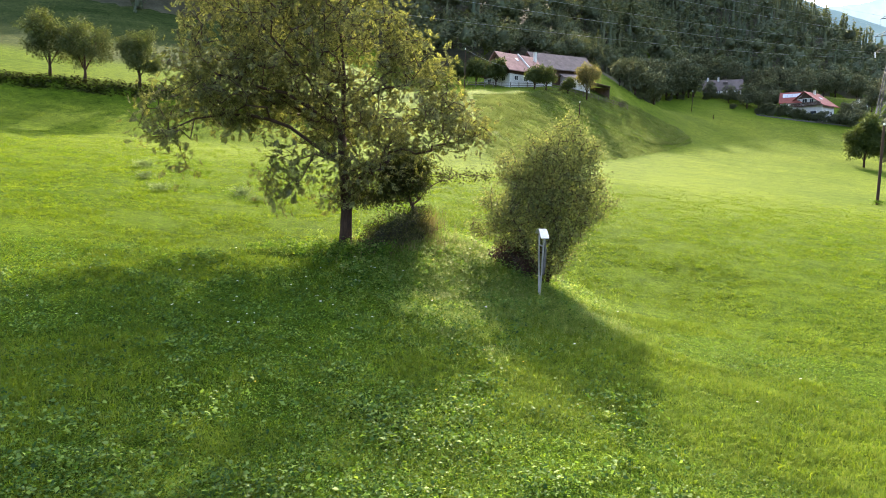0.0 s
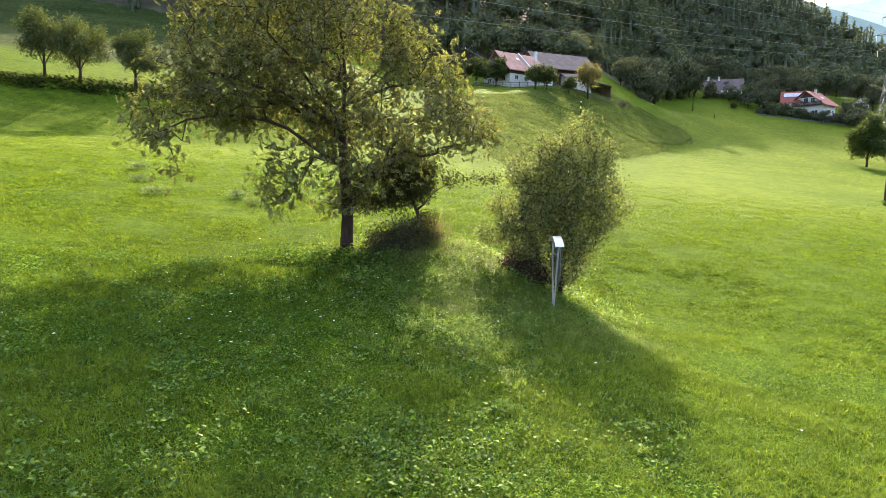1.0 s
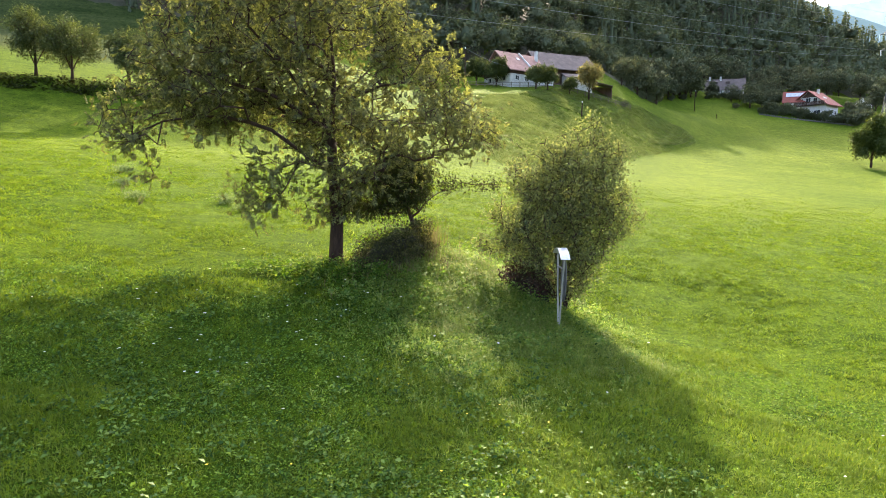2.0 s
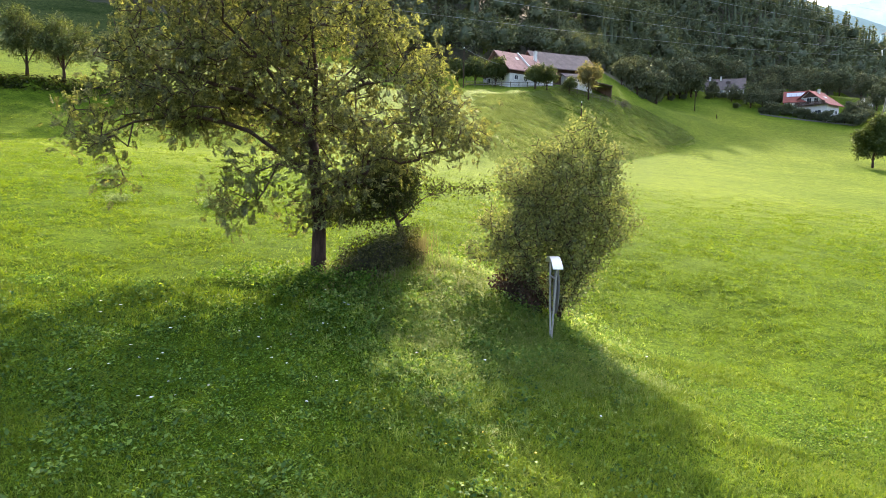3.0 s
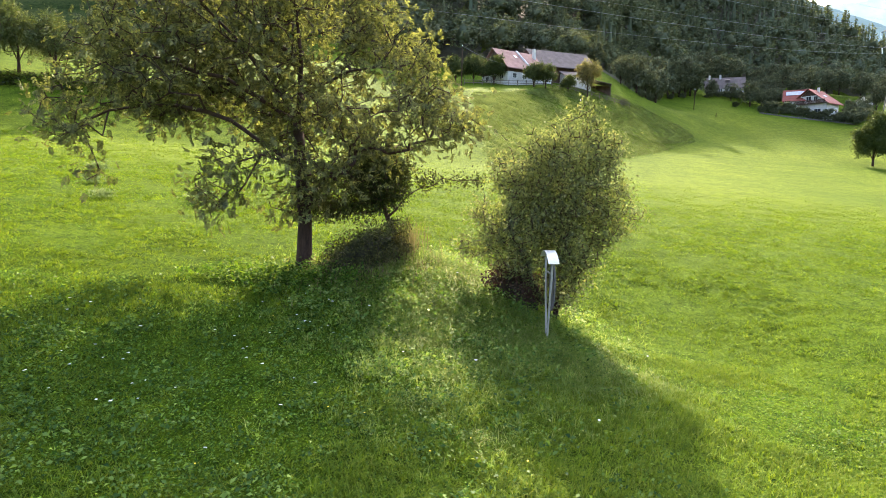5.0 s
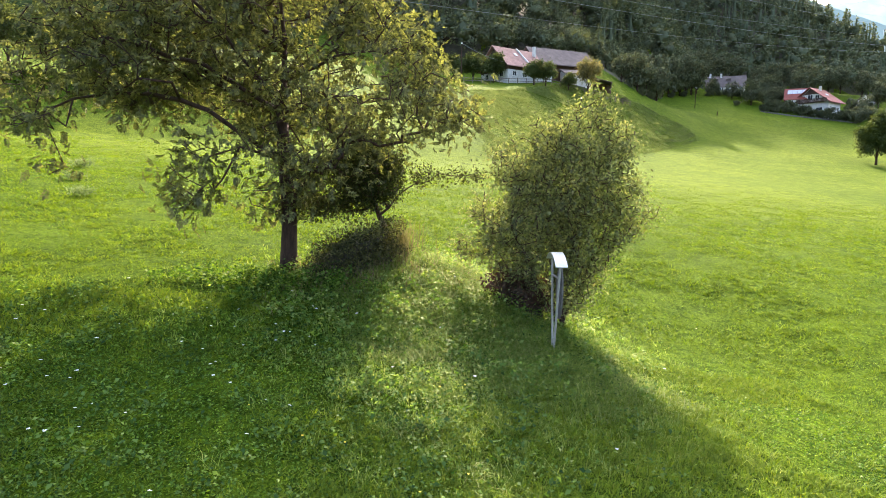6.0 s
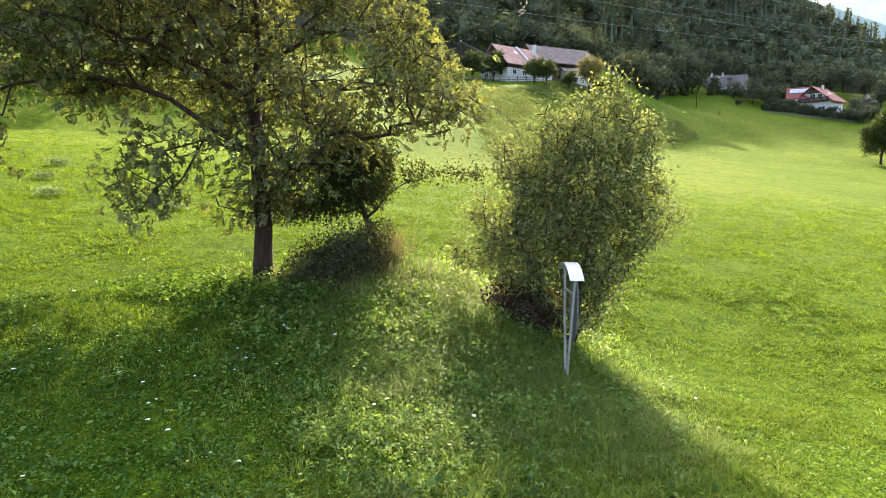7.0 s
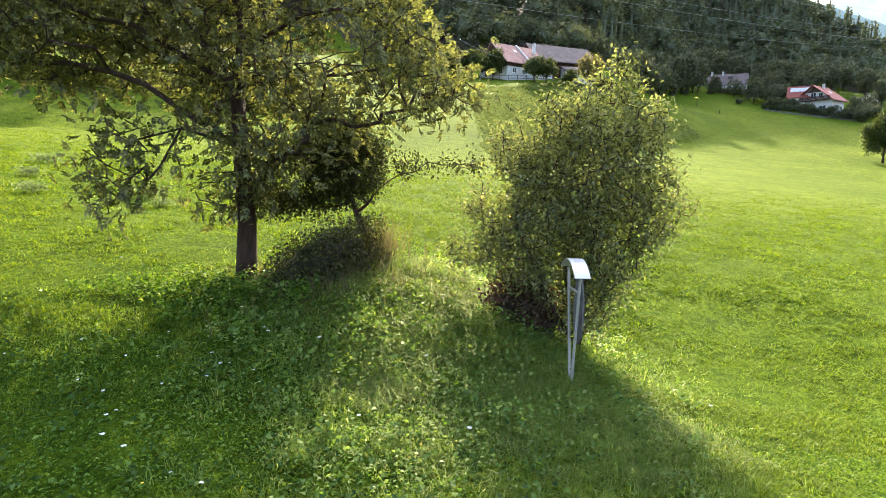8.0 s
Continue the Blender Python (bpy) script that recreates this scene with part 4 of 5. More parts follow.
fence = thing("farm_fence", on_ground(5, 153, 0), "weathered grey timber fence along the edge of the bank", "fence")
fz0 = ground_z(5, 153)
FENCE_LINE = [(5 + 43 * k / 20, 153 + 12 * (k / 20) ** 1.5) for k in range(21)]
for k, (x, y) in enumerate(FENCE_LINE):
    z = ground_z(x, y)
    box_part("post", (0.16, 0.16, 1.7), pose(x - 5, y - 153, z - fz0 + 0.55), FENCE_WOOD, fence)
    if k:
        a, b = Vector((FENCE_LINE[k - 1][0] - 5, FENCE_LINE[k - 1][1] - 153, ground_z(*FENCE_LINE[k - 1]) - fz0)), Vector((x - 5, y - 153, z - fz0))
        for up in (0.6, 1.15):
            part("rail", tube(bmesh.new(), [a + Vector((0, -0.1, up)), b + Vector((0, -0.1, up))], [0.07, 0.07], 5), FENCE_WOOD, fence)

meadow_post = thing("marker_post", on_ground(91, 212, 0), "short dark marker post standing in the shaded meadow", "post")
part("shaft", tube(bmesh.new(), [(0, 0, -0.3), (0.02, 0, 0.6), (0.05, 0, 1.25)], [0.14, 0.12, 0.11], 8), POLE_WOOD, meadow_post)
part("cap", tube(bmesh.new(), [(0.05, 0, 1.22), (0.05, 0, 1.38)], [0.17, 0.10], 8), POLE_WOOD, meadow_post)

# ---- poles, pylon and lines ----
def utility_pole(x, y, height, radius, label, cap=True):
    ob = thing("utility_pole", pose(x, y, ground_z(x, y)), label, "pole")
    part("pole", tube(bmesh.new(), [(0, 0, -0.5), (0, 0, height * 0.5), (0, 0, height)], [radius, radius * 0.88, radius * 0.75], 10), POLE_WOOD, ob)
    if cap:
        part("insulator", tube(bmesh.new(), [(0, 0, height), (0, 0, height + 0.1), (0, 0, height + 0.28)], [0.07, 0.13, 0.09], 8), CERAMIC, ob)
    return ob


utility_pole(51.3, 72.8, 9.3, 0.17, "tall weathered wooden utility pole in the meadow")
utility_pole(86.7, 220, 6.8, 0.15, "thin distant utility pole near the upper houses")
utility_pole(30.2, 141, 3.1, 0.16, "short dark wooden post with a white cap on the bank")
FARM_POLE = Vector((4.3, 150, 37.4))
utility_pole(FARM_POLE.x, FARM_POLE.y, FARM_POLE.z - ground_z(4.3, 150), 0.14, "wooden utility pole beside the farm")
EAVE = Vector((18.6, 158.1, ground_z(12.8, 161) + 3.3))
part_wire = tube(bmesh.new(), [FARM_POLE.lerp(EAVE, k / 10) + Vector((0, 0, 0.1 - 3.0 * (k / 10) * (1 - k / 10))) for k in range(11)], [0.035] * 11, 4)
tagged(part("service_cable", part_wire, WIRE), "thin cable running down from the pole to the farmhouse", "cable")

pyx, pyy = 127.0, 180.0
pyz = ground_z(pyx, pyy)
pylon = thing("power_pylon", pose(pyx, pyy, pyz, 0, 0, 41), "grey steel lattice power pylon with three crossarms", "pylon")
PYLON_TOP = 59 - pyz
LEVELS = [0, 6, 11.5, 16.5, 21, 25, 29, 32.5, 36, 39, PYLON_TOP]


def pylon_half(z):
    return 3.0 - 2.5 * min(1.0, z / 28.0) if z < 28 else 0.5 - 0.35 * (z - 28) / (PYLON_TOP - 28)


for sx in (-1, 1):
    for sy in (-1, 1):
        part("leg", tube(bmesh.new(), [(sx * pylon_half(z), sy * pylon_half(z), z) for z in LEVELS], [0.14] * len(LEVELS), 4), PYLON, pylon)
for a, b in zip(LEVELS, LEVELS[1:]):
    p, q = pylon_half(a), pylon_half(b)
    for ux, uy, vx, vy in ((-1, -1, 1, -1), (1, -1, 1, 1), (1, 1, -1, 1), (-1, 1, -1, -1)):
        part("brace", tube(bmesh.new(), [(ux * p, uy * p, a), (vx * q, vy * q, b)], [0.07, 0.07], 4), PYLON, pylon)
        part("brace", tube(bmesh.new(), [(vx * p, vy * p, a), (ux * q, uy * q, b)], [0.07, 0.07], 4), PYLON, pylon)
ARMS = [(46.6 - pyz, 4.0), (51.0 - pyz, 4.6), (55.8 - pyz, 3.4)]
for z, reach in ARMS:
    for s in (-1, 1):
        arm = part("crossarm", tube(bmesh.new(), [(0, s * 0.3, z), (0, s * reach, z)], [0.13, 0.09], 4), PYLON, pylon)
        part("stay", tube(bmesh.new(), [(0, s * 0.3, z + 1.5), (0, s * reach, z)], [0.09, 0.07], 4), PYLON, arm)
        part("insulator_string", tube(bmesh.new(), [(0, s * reach, z), (0, s * (reach - 0.15), z - 1.6)], [0.13, 0.10], 6), CERAMIC, arm)
for z, reach in ARMS:
    for s in (-1, 1):
        ox, oy = 0.654 * s * reach, -0.756 * s * reach
        pts = [(pyx + ox - 104 * f, pyy + oy - 90 * f, pyz + z - 1.6 - 20.9 * f + 2.9 * f * f) for f in [2.4 * k / 60 for k in range(61)]]
        tagged(part("power_line", tube(bmesh.new(), pts, [0.02] * len(pts), 5), WIRE), "thin sagging overhead power line conductor", "power line", "overhead power lines")

# ---- the board by the bush ----
mx, my = 3.02, 18.76
board = thing("wayside_board", pose(mx, my, ground_z(mx, my), 0, 0, -88), "slim galvanised steel stand with curved metal roof and dark oval board", "sign")
for s in (-1, 1):
    part("post", tube(bmesh.new(), [(s * 0.05, 0, -0.3), (s * 0.05, 0, 0.0), (s * 0.40, 0, 2.0)], [0.024, 0.024, 0.024], 8), POST_PAINT, board)
part("crossbar", tube(bmesh.new(), [(-0.335, 0, 1.66), (0.335, 0, 1.66)], [0.022, 0.022], 8), POST_PAINT, board)
bm = bmesh.new()
ROOF_HALF, ROOF_RISE, ROOF_DEEP = 0.53, 0.25, 0.25
rows = []
for k in range(15):
    f = -0.82 + 1.82 * k / 14
    x, z = ROOF_HALF * f, 1.92 + ROOF_RISE * (1 - f * f)
    nx_, nz_ = 2 * ROOF_RISE * f / ROOF_HALF, 1.0
    n = Vector((nx_, 0, nz_)).normalized() * 0.012
    rows.append([bm.verts.new(Vector((x, y, z)) + n * side) for y in (-ROOF_DEEP / 2, ROOF_DEEP / 2) for side in (0, 1)])
for a, b in zip(rows, rows[1:]):
    for i, j in ((0, 2), (2, 3), (3, 1), (1, 0)):
        bm.faces.new((a[i], b[i], b[j], a[j]))
for r_ in (rows[0], rows[-1]):
    bm.faces.new((r_[0], r_[1], r_[3], r_[2]))
bmesh.ops.recalc_face_normals(bm, faces=bm.faces)
part("roof", bm, STEEL, board, "pale curved sheet-metal roof")
bm = bmesh.new()
ring = []
for k in range(28):
    a = math.tau * k / 28
    ring.append((0.30 * math.copysign(abs(math.sin(a)) ** 1.15, math.sin(a)), 1.34 + 0.60 * math.cos(a)))
front, rear = [bm.verts.new((x, 0.08, z)) for x, z in ring], [bm.verts.new((x, 0.11, z)) for x, z in ring]
bm.faces.new(front)
bm.faces.new(rear[::-1])
for k in range(28):
    bm.faces.new((front[k], rear[k], rear[(k + 1) % 28], front[(k + 1) % 28]))
bmesh.ops.recalc_face_normals(bm, faces=bm.faces)
part("panel", bm, BOARD, board, "dark oval panel")


# ---- the heap of brush under the hawthorn ----
def leaf_heap(name, at, radii, leaves, size, material, label, category, seed, slope=0.0):
    r = np.random.default_rng(seed)
    ob = thing(name, pose(*at), label, category)
    bm = bmesh.new()
    bmesh.ops.create_icosphere(bm, subdivisions=3, radius=1.0)
    for v in bm.verts:
        k = 0.62 + 0.4 * noise.noise(v.co * 2.1 + Vector((seed, 0, 0)))
        v.co = Vector((v.co.x * radii[0], v.co.y * radii[1], max(-0.3, v.co.z) * radii[2] + slope * v.co.x * radii[0])) * k
    part("core", bm, SOIL, ob)
    d = r.normal(size=(leaves, 3))
    d[:, 2] = np.abs(d[:, 2])
    d /= np.linalg.norm(d, axis=1, keepdims=True)
    lump = np.array([0.9 + 0.4 * noise.noise(Vector(q) * 2.1 + Vector((seed, 0, 0))) for q in d])
    p = d * lump[:, None] * np.array(radii) * (0.72 + 0.42 * r.random(leaves))[:, None]
    p[:, 2] += slope * p[:, 0]
    ways = d * 0.4 + r.normal(size=(leaves, 3)) * 0.6 - np.array((0, 0, 0.3))
    v, f = spread_leaves(SIMPLE_LEAF * np.array((1, 1.5, 1)), p, ways, d + r.normal(size=(leaves, 3)) * 0.5, size * (0.6 + 0.8 * r.random(leaves)))
    part_np("leaves", v, f, material, ob)
    bm = bmesh.new()
    for k in range(70):
        q = p[r.integers(leaves)] * 0.85
        way = np.array((r.normal() * 0.7, r.normal() * 0.7, 0.5 + 0.5 * r.random())) * (0.25 + 0.3 * r.random())
        tube(bm, [q, q + way * 0.5, q + way * 0.85 + np.array((0, 0, -0.04)), q + way + np.array((0.05, 0, -0.16))], [0.007, 0.006, 0.005, 0.003], 4)
    part("twigs", bm, DRY_STEM, ob, "thin dry arching stems")
    return ob


DRY_STEM = surface("dry_stems", [(0.3, (0.10, 0.075, 0.045)), (0.7, (0.20, 0.16, 0.10))], 20, 0.9, 0.1)
SOIL = surface("dark_soil", [(0.3, (0.022, 0.018, 0.012)), (0.7, (0.05, 0.042, 0.026))], 5, 0.95, 0.5)
leaf_heap("brush_heap", (-1.8, 21.9, ground_z(-1.8, 21.9) - 0.25), (1.5, 1.2, 1.2), 12000, 0.06, HEAP_LEAF, "heap of brush overgrown with dark ivy leaves", "brush heap", 2, 0.42)
# withered brush, made tall and dark to give the bush's shaded hollow too
leaf_heap("dead_brush", (2.5, 21.3, ground_z(2.5, 21.3) + 0.0), (1.0, 0.7, 1.1), 3600, 0.08, DEAD_LEAF, "brown withered brush under the willow bush", "brush heap", 4)


# ---- grass, weeds and flowers ----
def patchy(x, y, scale, seed):
    """A cheap smooth random field between about -1 and 1."""
    return (np.sin(x * scale + seed + 1.7 * np.sin(y * scale * 0.7 + seed)) + np.sin(y * scale * 1.3 - seed * 2 + 1.3 * np.sin(x * scale * 0.55 + 2 * seed)) + 0.6 * np.sin((x + y) * scale * 2.3 + seed)) / 2.6


def rough_ground(x, y):
    """Nought on the mown meadow, one on the uncut knoll round the trees."""
    near = np.exp(-(((x - 0.6) / 4.0) ** 2 + ((y - 21.0) / 3.4) ** 2)) + 0.8 * np.exp(-(((x - 3.2) / 1.5) ** 2 + ((y - 18.6) / 1.8) ** 2))
    return np.clip(near * 1.25, 0, 1)


def meadow_spots(n, far, r):
    """Places seen from the path, thinning out with distance."""
    y = 6.3 * (far / 6.3) ** (r.random(n) ** 0.85)
    x = (r.random(n) * 2 - 1) * (0.78 * y + 3.0) + 0.4
    return x, y


def blades(name, x, y, height, width, lean, per, material, r, label, short=False):
    n = len(x)
    i = np.repeat(np.arange(n), per)
    far = np.clip(y[i] / 14, 0.8, 7)
    bx_ = x[i] + r.normal(size=len(i)) * 0.05 * far
    by_ = y[i] + r.normal(size=len(i)) * 0.05 * far
    z = terrain(bx_, by_)
    h = height[i] * (0.55 + 0.8 * r.random(len(i)))
    a = r.random(len(i)) * math.tau
    out = np.stack([np.cos(a), np.sin(a), np.zeros(len(i))], -1)
    side = np.stack([-np.sin(a), np.cos(a), np.zeros(len(i))], -1) * (width * far * (0.6 + 0.8 * r.random(len(i))))[:, None]
    root = np.stack([bx_, by_, z - 0.01], -1)
    up = np.array((0, 0, 1.0))
    l = (lean * (0.3 + 1.1 * r.random(len(i))))[:, None]
    mid = root + up * (h * 0.6)[:, None] + out * h[:, None] * l * 0.35
    tip = root + up * (h * (1 - 0.35 * l[:, 0]))[:, None] + out * h[:, None] * l
    if short:
        v = np.stack([root - side, root + side, tip], 1).reshape(-1, 3)
        ob = part_np(name, v, np.arange(len(v)).reshape(-1, 3), material)
        return tagged(ob, label, "grass", kind="stuff")
    v = np.stack([root - side, root + side, mid + side * 0.8, mid - side * 0.8, tip], 1).reshape(-1, 3)
    k = np.arange(len(i))[:, None] * 5
    ob = part_np(name, v, [k + np.array([[0, 1, 2, 3]]), k + np.array([[3, 2, 4]])], material)
    return tagged(ob, label, "grass", kind="stuff")


def weeds(name, x, y, size, high, material, r, label):
    n = len(x)
    p = np.stack([x, y, terrain(x, y) + high * r.random(n) ** 0.55], -1)
    a = r.random(n) * math.tau
    ways = np.stack([np.cos(a), np.sin(a), 0.5 * r.normal(size=n)], -1)
    normals = np.array((0, 0, 1.0)) + r.normal(size=(n, 3)) * 0.45
    v, f = spread_leaves(SIMPLE_LEAF * np.array((1, 1.45, 1)), p, ways, normals, size * (0.6 + 0.9 * r.random(n)))
    return tagged(part_np(name, v, f, material), label, "weeds", kind="stuff")


r5 = np.random.default_rng(55)
gx_, gy_ = meadow_spots(118000, 75, r5)
keep = r5.random(len(gx_)) > 0.97 * step(gy_, 32, 74)
gx_, gy_ = gx_[keep], gy_[keep]
clump = patchy(gx_, gy_, 3.6, 11) + 0.6 * patchy(gx_, gy_, 8.5, 4)
keep = r5.random(len(gx_)) < 0.62 + 0.45 * np.clip(clump + 0.35, 0, 1)
gx_, gy_, clump = gx_[keep], gy_[keep], clump[keep]
# a thinner turf goes on behind the path
rx_, ry_ = r5.uniform(-16, 16, 6000), r5.uniform(-9, 6.8, 6000)
gx_, gy_, clump = np.concatenate([gx_, rx_]), np.concatenate([gy_, ry_]), np.concatenate([clump, np.zeros(6000)])
wild = rough_ground(gx_, gy_)
tall = 0.075 + 0.03 * patchy(gx_, gy_, 0.9, 3) + 0.055 * np.clip(clump, 0, 1) + 0.03 * wild + 0.0008 * np.clip(gy_, 0, 200)
blades("meadow_grass", gx_, gy_, tall, 0.0102, 1.5, 7, GRASS, r5, "short bright green meadow grass", True)
tx, ty = meadow_spots(48000, 34, r5)
keep = r5.random(len(tx)) < rough_ground(tx, ty) * 0.45
blades("long_grass", tx[keep], ty[keep], np.full(keep.sum(), 0.15), 0.0048, 1.2, 9, LONG_GRASS, r5, "long uncut grass on the knoll")


qx, qy = meadow_spots(250000, 50, r5)
dens = 0.22 + 0.45 * patchy(qx, qy, 0.75, 9) + 0.30 * (qx < 1.5) * (qy < 20) + 0.3 * rough_ground(qx, qy)
keep = r5.random(len(qx)) < dens
qx, qy = qx[keep], qy[keep]
weeds("clover_leaves", qx, qy, np.clip((0.027 + 0.008 * ((qx < 1.5) & (qy < 20))) * qy / 13, 0.024, 0.07), 0.10 + 0.04 * (qx < 1.5) + 0.2 * rough_ground(qx, qy), WEED, r5, "low clover and broad-leaved meadow weeds")

ny_s = 6.6 + 13.5 * r5.random(150000) ** 1.1
nx_s = (r5.random(150000) * 2 - 1) * (0.78 * ny_s + 3.0) + 0.4
carpet = patchy(nx_s, ny_s, 0.55, 2) + 0.45 * patchy(nx_s, ny_s, 1.9, 6) + np.where(nx_s < 1.0, 0.45, -0.15)
keep = r5.random(len(nx_s)) < 0.22 + 0.85 * step(carpet, -0.15, 0.45)
nx_s, ny_s, carpet = nx_s[keep], ny_s[keep], carpet[keep]
weeds("plantain_leaves", nx_s, ny_s, 0.029 + 0.013 * step(carpet, 0, 0.8), 0.07 + 0.09 * step(carpet, 0, 0.8), WEED, r5, "dense carpet of small meadow leaves")

# soft longer grass in the gaps of the carpet
vx, vy = r5.uniform(-13, 9, 60000), 6.8 + 13.5 * r5.random(60000) ** 1.1
carpet = patchy(vx, vy, 0.55, 2) + 0.45 * patchy(vx, vy, 1.9, 6) + np.where(vx < 1.0, 0.45, -0.15)
keep = r5.random(60000) < 0.62 * (1 - step(carpet, -0.1, 0.45))
vx, vy = vx[keep], vy[keep]
blades("soft_grass", vx, vy, 0.14 + 0.06 * patchy(vx, vy, 2.2, 5), 0.0066, 1.25, 6, GRASS, r5, "soft longer grass between the leafy patches")

# taller, paler grass on the open strip of the knoll
sx_, sy_ = np.concatenate([r5.normal(0.75, 1.25, 1700), r5.normal(3.3, 0.95, 900)]), np.concatenate([r5.normal(18.7, 2.2, 1700), r5.normal(18.2, 1.3, 900)])
keep = patchy(sx_, sy_, 3.1, 4) + 0.5 * r5.normal(size=len(sx_)) > -0.5
sx_, sy_ = sx_[keep], sy_[keep]
blades("knoll_grass", sx_, sy_, 0.22 + 0.09 * patchy(sx_, sy_, 1.6, 4), 0.0042, 1.35, 14, LONG_GRASS, r5, "long drooping uncut grass on the knoll")
sx_, sy_ = r5.normal(0.5, 1.6, 16000), r5.normal(18.2, 2.3, 16000)
keep = patchy(sx_, sy_, 1.9, 7) + 0.5 * r5.normal(size=16000) > 0.1
sx_, sy_ = sx_[keep], sy_[keep]
weeds("knoll_herbs", sx_, sy_, np.full(len(sx_), 0.058), 0.14 + 0.18 * np.clip(patchy(sx_, sy_, 1.3, 1), 0, 1), HERB, r5, "fresh green leafy herbs on the knoll")

# matted tussocks, bleached at the tips
ux, uy = np.concatenate([r5.normal(0.7, 1.3, 230), r5.normal(3.2, 0.9, 70)]), np.concatenate([r5.normal(20.3, 1.9, 230), r5.normal(17.9, 0.8, 70)])
i_ = np.repeat(np.arange(300), 42)
ux, uy = ux[i_] + r5.normal(size=len(i_)) * 0.13, uy[i_] + r5.normal(size=len(i_)) * 0.13
blades("tussocks", ux, uy, (0.16 + 0.12 * r5.random(300))[i_], 0.0038, 1.6, 2, BLEACHED, r5, "matted tussocks of pale bleached grass on the knoll")

# tall dry stalks beside the hawthorn's foot
ox, oy = -0.45 + r5.normal(size=70) * 0.22, 22.6 + r5.normal(size=70) * 0.25
blades("tall_stalks", ox, oy, 0.75 + 0.3 * r5.random(70), 0.0045, 0.35, 3, DRY_GRASS, r5, "tall dry stalks standing beside the hawthorn")

# long pale grass on the farm's bank, in wind-blown ridges
kx, ky = r5.uniform(6, 66, 26000), r5.uniform(78, 172, 26000)
slope_f = np.clip(np.minimum((ky - (73 + 0.24 * kx)) / 62, ((kx - 4) * -78 + (ky - 76) * 55) / 95.4 / 29), 0, 1)
keep = (slope_f > 0.02) & (slope_f < 0.97) & (kx > 6) & (patchy(kx * 0.5 + ky * 0.35, ky * 1.2, 1.1, 5) + 0.5 * r5.normal(size=26000) > -0.5)
kx, ky = kx[keep], ky[keep]
blades("bank_grass", kx, ky, 0.34 + 0.12 * patchy(kx, ky, 0.5, 2), 0.0105, 1.6, 12, BANK_GRASS, r5, "long pale tussocky grass on the steep bank", True)

# low dark clumps of dock and clover scattered over the shaded turf
cx_, cy_ = r5.uniform(-12, 4.0, 420), 7.2 + 13 * r5.random(420) ** 1.2
i_ = np.repeat(np.arange(420), 48)
wide = 0.09 + 0.17 * r5.random(420)
weeds("dock_clumps", cx_[i_] + r5.normal(size=len(i_)) * wide[i_] * 1.3, cy_[i_] + r5.normal(size=len(i_)) * wide[i_], 0.045 + 0.040 * r5.random(len(i_)), (0.12 + 0.16 * r5.random(420))[i_], DOCK, r5, "low dark clumps of dock leaves in the turf")

# tall herbs in clumps round the trees
hx_, hy_ = r5.normal(0.2, 3.4, 650), r5.normal(20.6, 2.4, 650)
keep = (rough_ground(hx_, hy_) > 0.35) & ((hx_ < -0.6) | (hx_ > 2.2) | (r5.random(650) < 0.55)) & (patchy(hx_, hy_, 1.1, 6) > -0.35)
hx_, hy_ = hx_[keep], hy_[keep]
per = 26
i_ = np.repeat(np.arange(len(hx_)), per)
spread_ = 0.10 + 0.08 * r5.random(len(i_))
weeds("tall_herbs", hx_[i_] + r5.normal(size=len(i_)) * spread_, hy_[i_] + r5.normal(size=len(i_)) * spread_, np.full(len(i_), 0.075), (0.18 + 0.30 * r5.random(len(hx_)))[i_], HERB, r5, "tall leafy herbs and nettles on the knoll")

# nettles in the shade at the walnut's foot
jx, jy = np.concatenate([r5.normal(-4.9, 0.9, 60), r5.normal(-2.9, 0.8, 50)]), np.concatenate([r5.normal(21.3, 0.45, 60), r5.normal(20.5, 0.5, 50)])
i_ = np.repeat(np.arange(110), 40)
weeds("nettles", jx[i_] + r5.normal(size=len(i_)) * 0.13, jy[i_] + r5.normal(size=len(i_)) * 0.13, np.full(len(i_), 0.075), (0.20 + 0.30 * r5.random(110))[i_], WEED, r5, "dark green nettles at the foot of the walnut")

# dark leaves along the orchard's wall of earth, standing in for its shade
n = 13000
ex = r5.uniform(-80, -10, n)
ey = 73 + 0.24 * ex + 11.5 + r5.normal(size=n) * 0.35
weeds("wall_shade_leaves", ex, ey, np.full(n, 0.26), 0.5 * (0.4 + 0.6 * r5.random(n)) * (1 + 0.5 * patchy(ex, ey, 0.6, 4)), DARK_LEAF, r5, "strip of dark leaves standing in for the shade on the terrace wall")

# a tuft of weeds at the foot of the tall pole
fx_, fy_ = 51.3 + r5.normal(size=260) * 0.45, 72.6 + r5.normal(size=260) * 0.35
weeds("pole_weeds", fx_, fy_, np.full(260, 0.16), np.full(260, 0.55), WEED, r5, "rank weeds round the foot of the pole")

# tufts of dry stalks on the heap
dx, dy = r5.normal(-1.9, 0.9, 260), r5.normal(21.5, 0.8, 260)
blades("dry_stalks", dx, dy, np.full(260, 0.42), 0.004, 1.2, 6, DRY_GRASS, r5, "pale dry stalks growing through the brush heap")

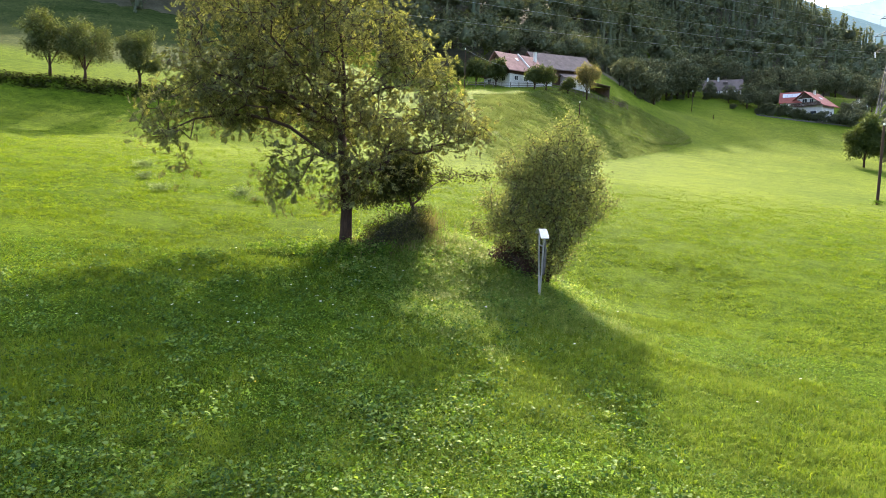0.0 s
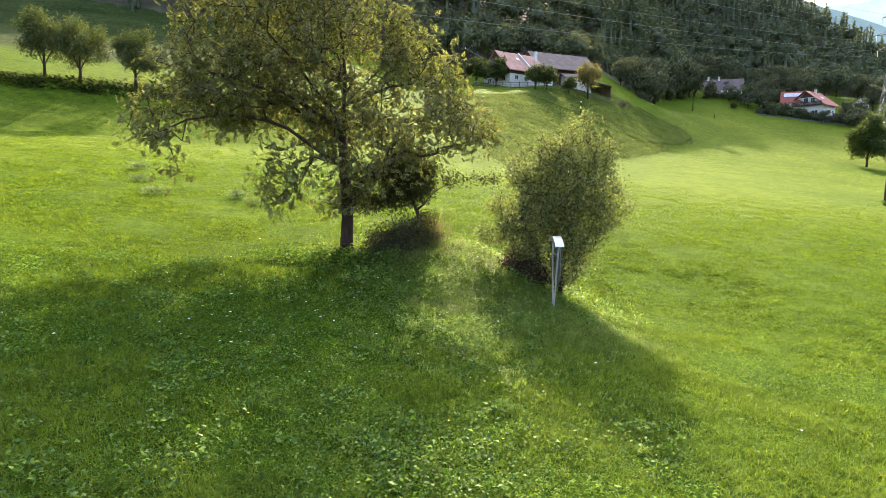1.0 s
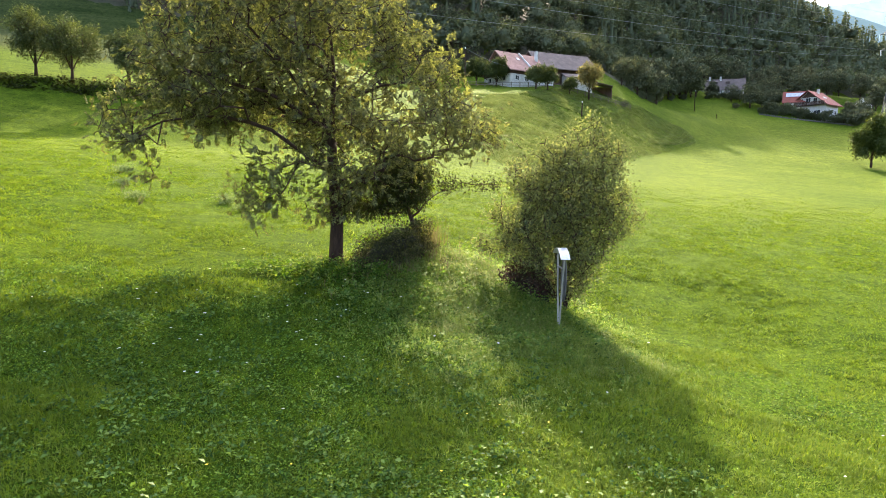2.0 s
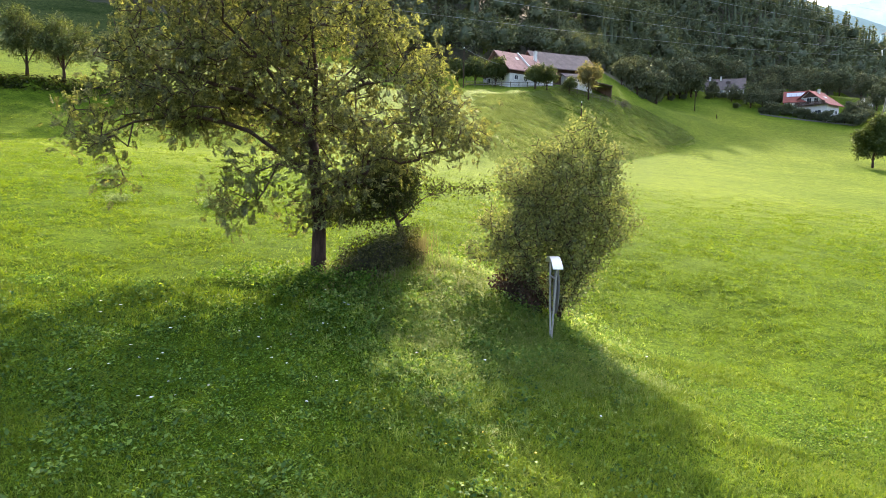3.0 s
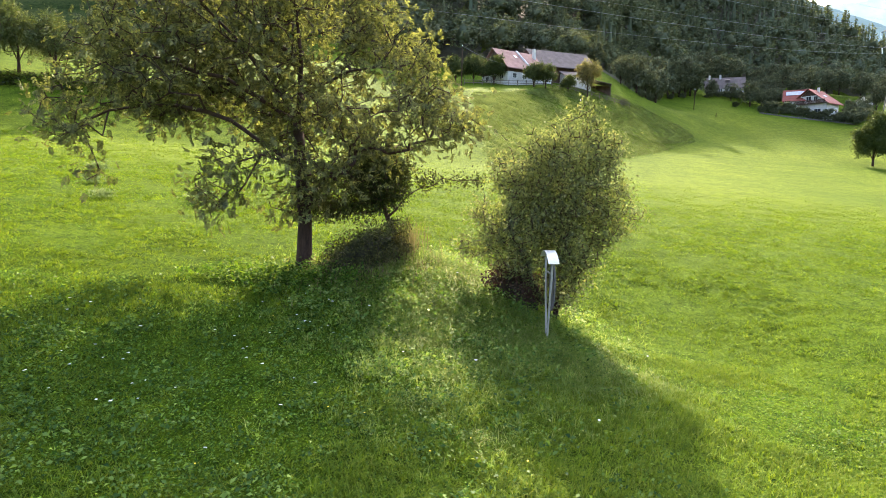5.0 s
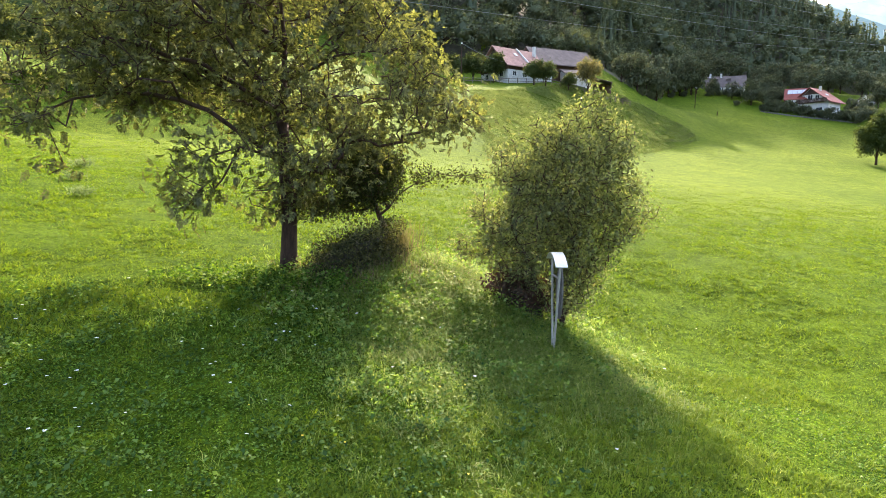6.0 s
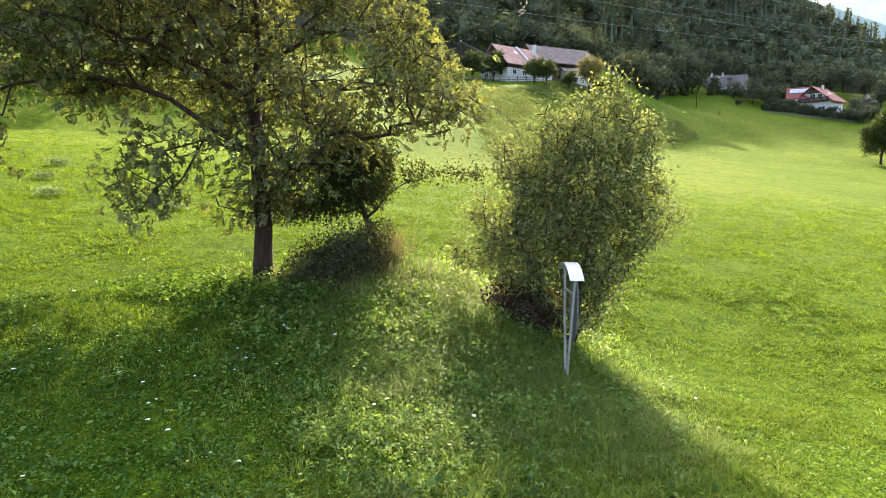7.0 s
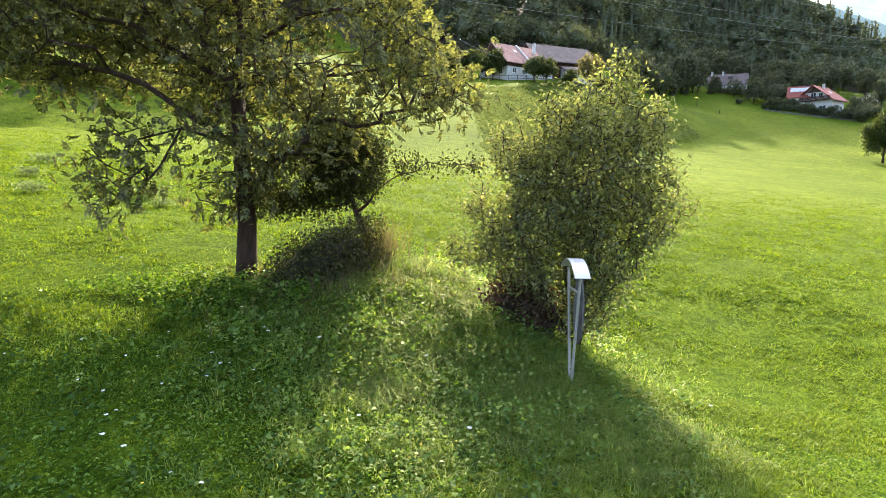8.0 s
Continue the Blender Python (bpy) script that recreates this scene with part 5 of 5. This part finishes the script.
# pale thistles in the open meadow
thistle = thing("thistle", pose(0, 0, 0), "pale grey-green thistle clump in the meadow", "thistle", "pale thistles")
tr_ = np.random.default_rng(21)
p_ = tr_.normal(size=(260, 3)) * np.array((0.28, 0.28, 0.10)) + np.array((0, 0, 0.22))
p_[:, 2] = np.abs(p_[:, 2])
v, f = spread_leaves(SIMPLE_LEAF, p_, tr_.normal(size=(260, 3)) + np.array((0, 0, 0.6)), np.array((0, 0, 1.0)) + tr_.normal(size=(260, 3)) * 0.6, 0.10 + 0.06 * tr_.random(260))
part_np("leaves", v, f, THISTLE, thistle)
for k in range(5):
    part("stalk", tube(bmesh.new(), [(0.1 * math.cos(k), 0.1 * math.sin(k), 0), (0.2 * math.cos(k), 0.2 * math.sin(k), 0.38)], [0.008, 0.005], 5), THISTLE, thistle)
for k, (x, y, s) in enumerate([(-14.8, 32, 1.0), (-10.8, 33, 1.2), (-9.6, 31.5, 0.8), (-17.5, 36, 1.0), (-6.5, 34.5, 0.9), (-20, 41, 1.2), (9.5, 44, 0.9)]):
    m = Matrix.Translation((x, y, ground_z(x, y))) @ Matrix.Rotation(k * 1.3, 4, "Z") @ Matrix.Scale(s, 4)
    if k == 0:
        thistle.matrix_world = m
    else:
        copy_thing(thistle, Matrix()).matrix_world = m

# wild carrot in flower
flower = thing("wild_carrot", pose(0, 0, 0), "white flower head of wild carrot on a thin stem", "flower", "white meadow flowers")
part("stem", tube(bmesh.new(), [(0, 0, -0.02), (0.01, 0, 0.16), (0.015, 0.01, 0.30)], [0.004, 0.0035, 0.003], 5), WEED, flower)
bm = bmesh.new()
for k in range(16):
    a, d = k * 2.4, 0.042 * math.sqrt(k / 16)
    c = Vector((0.015 + d * math.cos(a), 0.01 + d * math.sin(a), 0.305 - 2.2 * d * d + 0.004 * math.sin(k * 5)))
    bmesh.ops.create_icosphere(bm, subdivisions=1, radius=0.0095, matrix=Matrix.Translation(c) @ Matrix.Diagonal((1, 1, 0.5, 1)))
part("umbel", bm, PETAL, flower, "flat white umbel")
fr = np.random.default_rng(12)
first = True
for k in range(75):
    if k < 55:
        x, y = fr.normal(-4.2, 2.6), fr.uniform(13.5, 20.0)
    else:
        x, y = fr.uniform(-8, 11), fr.uniform(11, 26)
    m = Matrix.Translation((x, y, ground_z(x, y) + 0.0)) @ Matrix.Rotation(fr.random() * 6.3, 4, "Z") @ Matrix.Rotation(fr.normal() * 0.15, 4, "X") @ Matrix.Scale(0.38 + 0.42 * fr.random(), 4)
    if first:
        flower.matrix_world, first = m, False
    else:
        c = copy_thing(flower, Matrix())
        c.matrix_world = m

# hawkbit in flower
hawkbit = thing("hawkbit", pose(0, 0, 0), "small yellow hawkbit flower on a thin stalk", "flower", "yellow meadow flowers")
part("stalk", tube(bmesh.new(), [(0, 0, -0.02), (0.01, 0, 0.10), (0.02, 0, 0.19)], [0.003, 0.003, 0.002], 5), WEED, hawkbit)
bm = bmesh.new()
bmesh.ops.create_cone(bm, cap_ends=True, segments=11, radius1=0.006, radius2=0.021, depth=0.012, matrix=Matrix.Translation((0.02, 0, 0.195)))
part("head", bm, YELLOW, hawkbit, "round yellow flower head")
yr = np.random.default_rng(31)
for k in range(16):
    x, y = yr.normal(-1.2, 2.6), yr.uniform(10.5, 19.0)
    m = Matrix.Translation((x, y, ground_z(x, y))) @ Matrix.Rotation(yr.random() * 6.3, 4, "Z") @ Matrix.Scale(0.6 + 0.3 * yr.random(), 4)
    if k == 0:
        hawkbit.matrix_world = m
    else:
        copy_thing(hawkbit, Matrix()).matrix_world = m
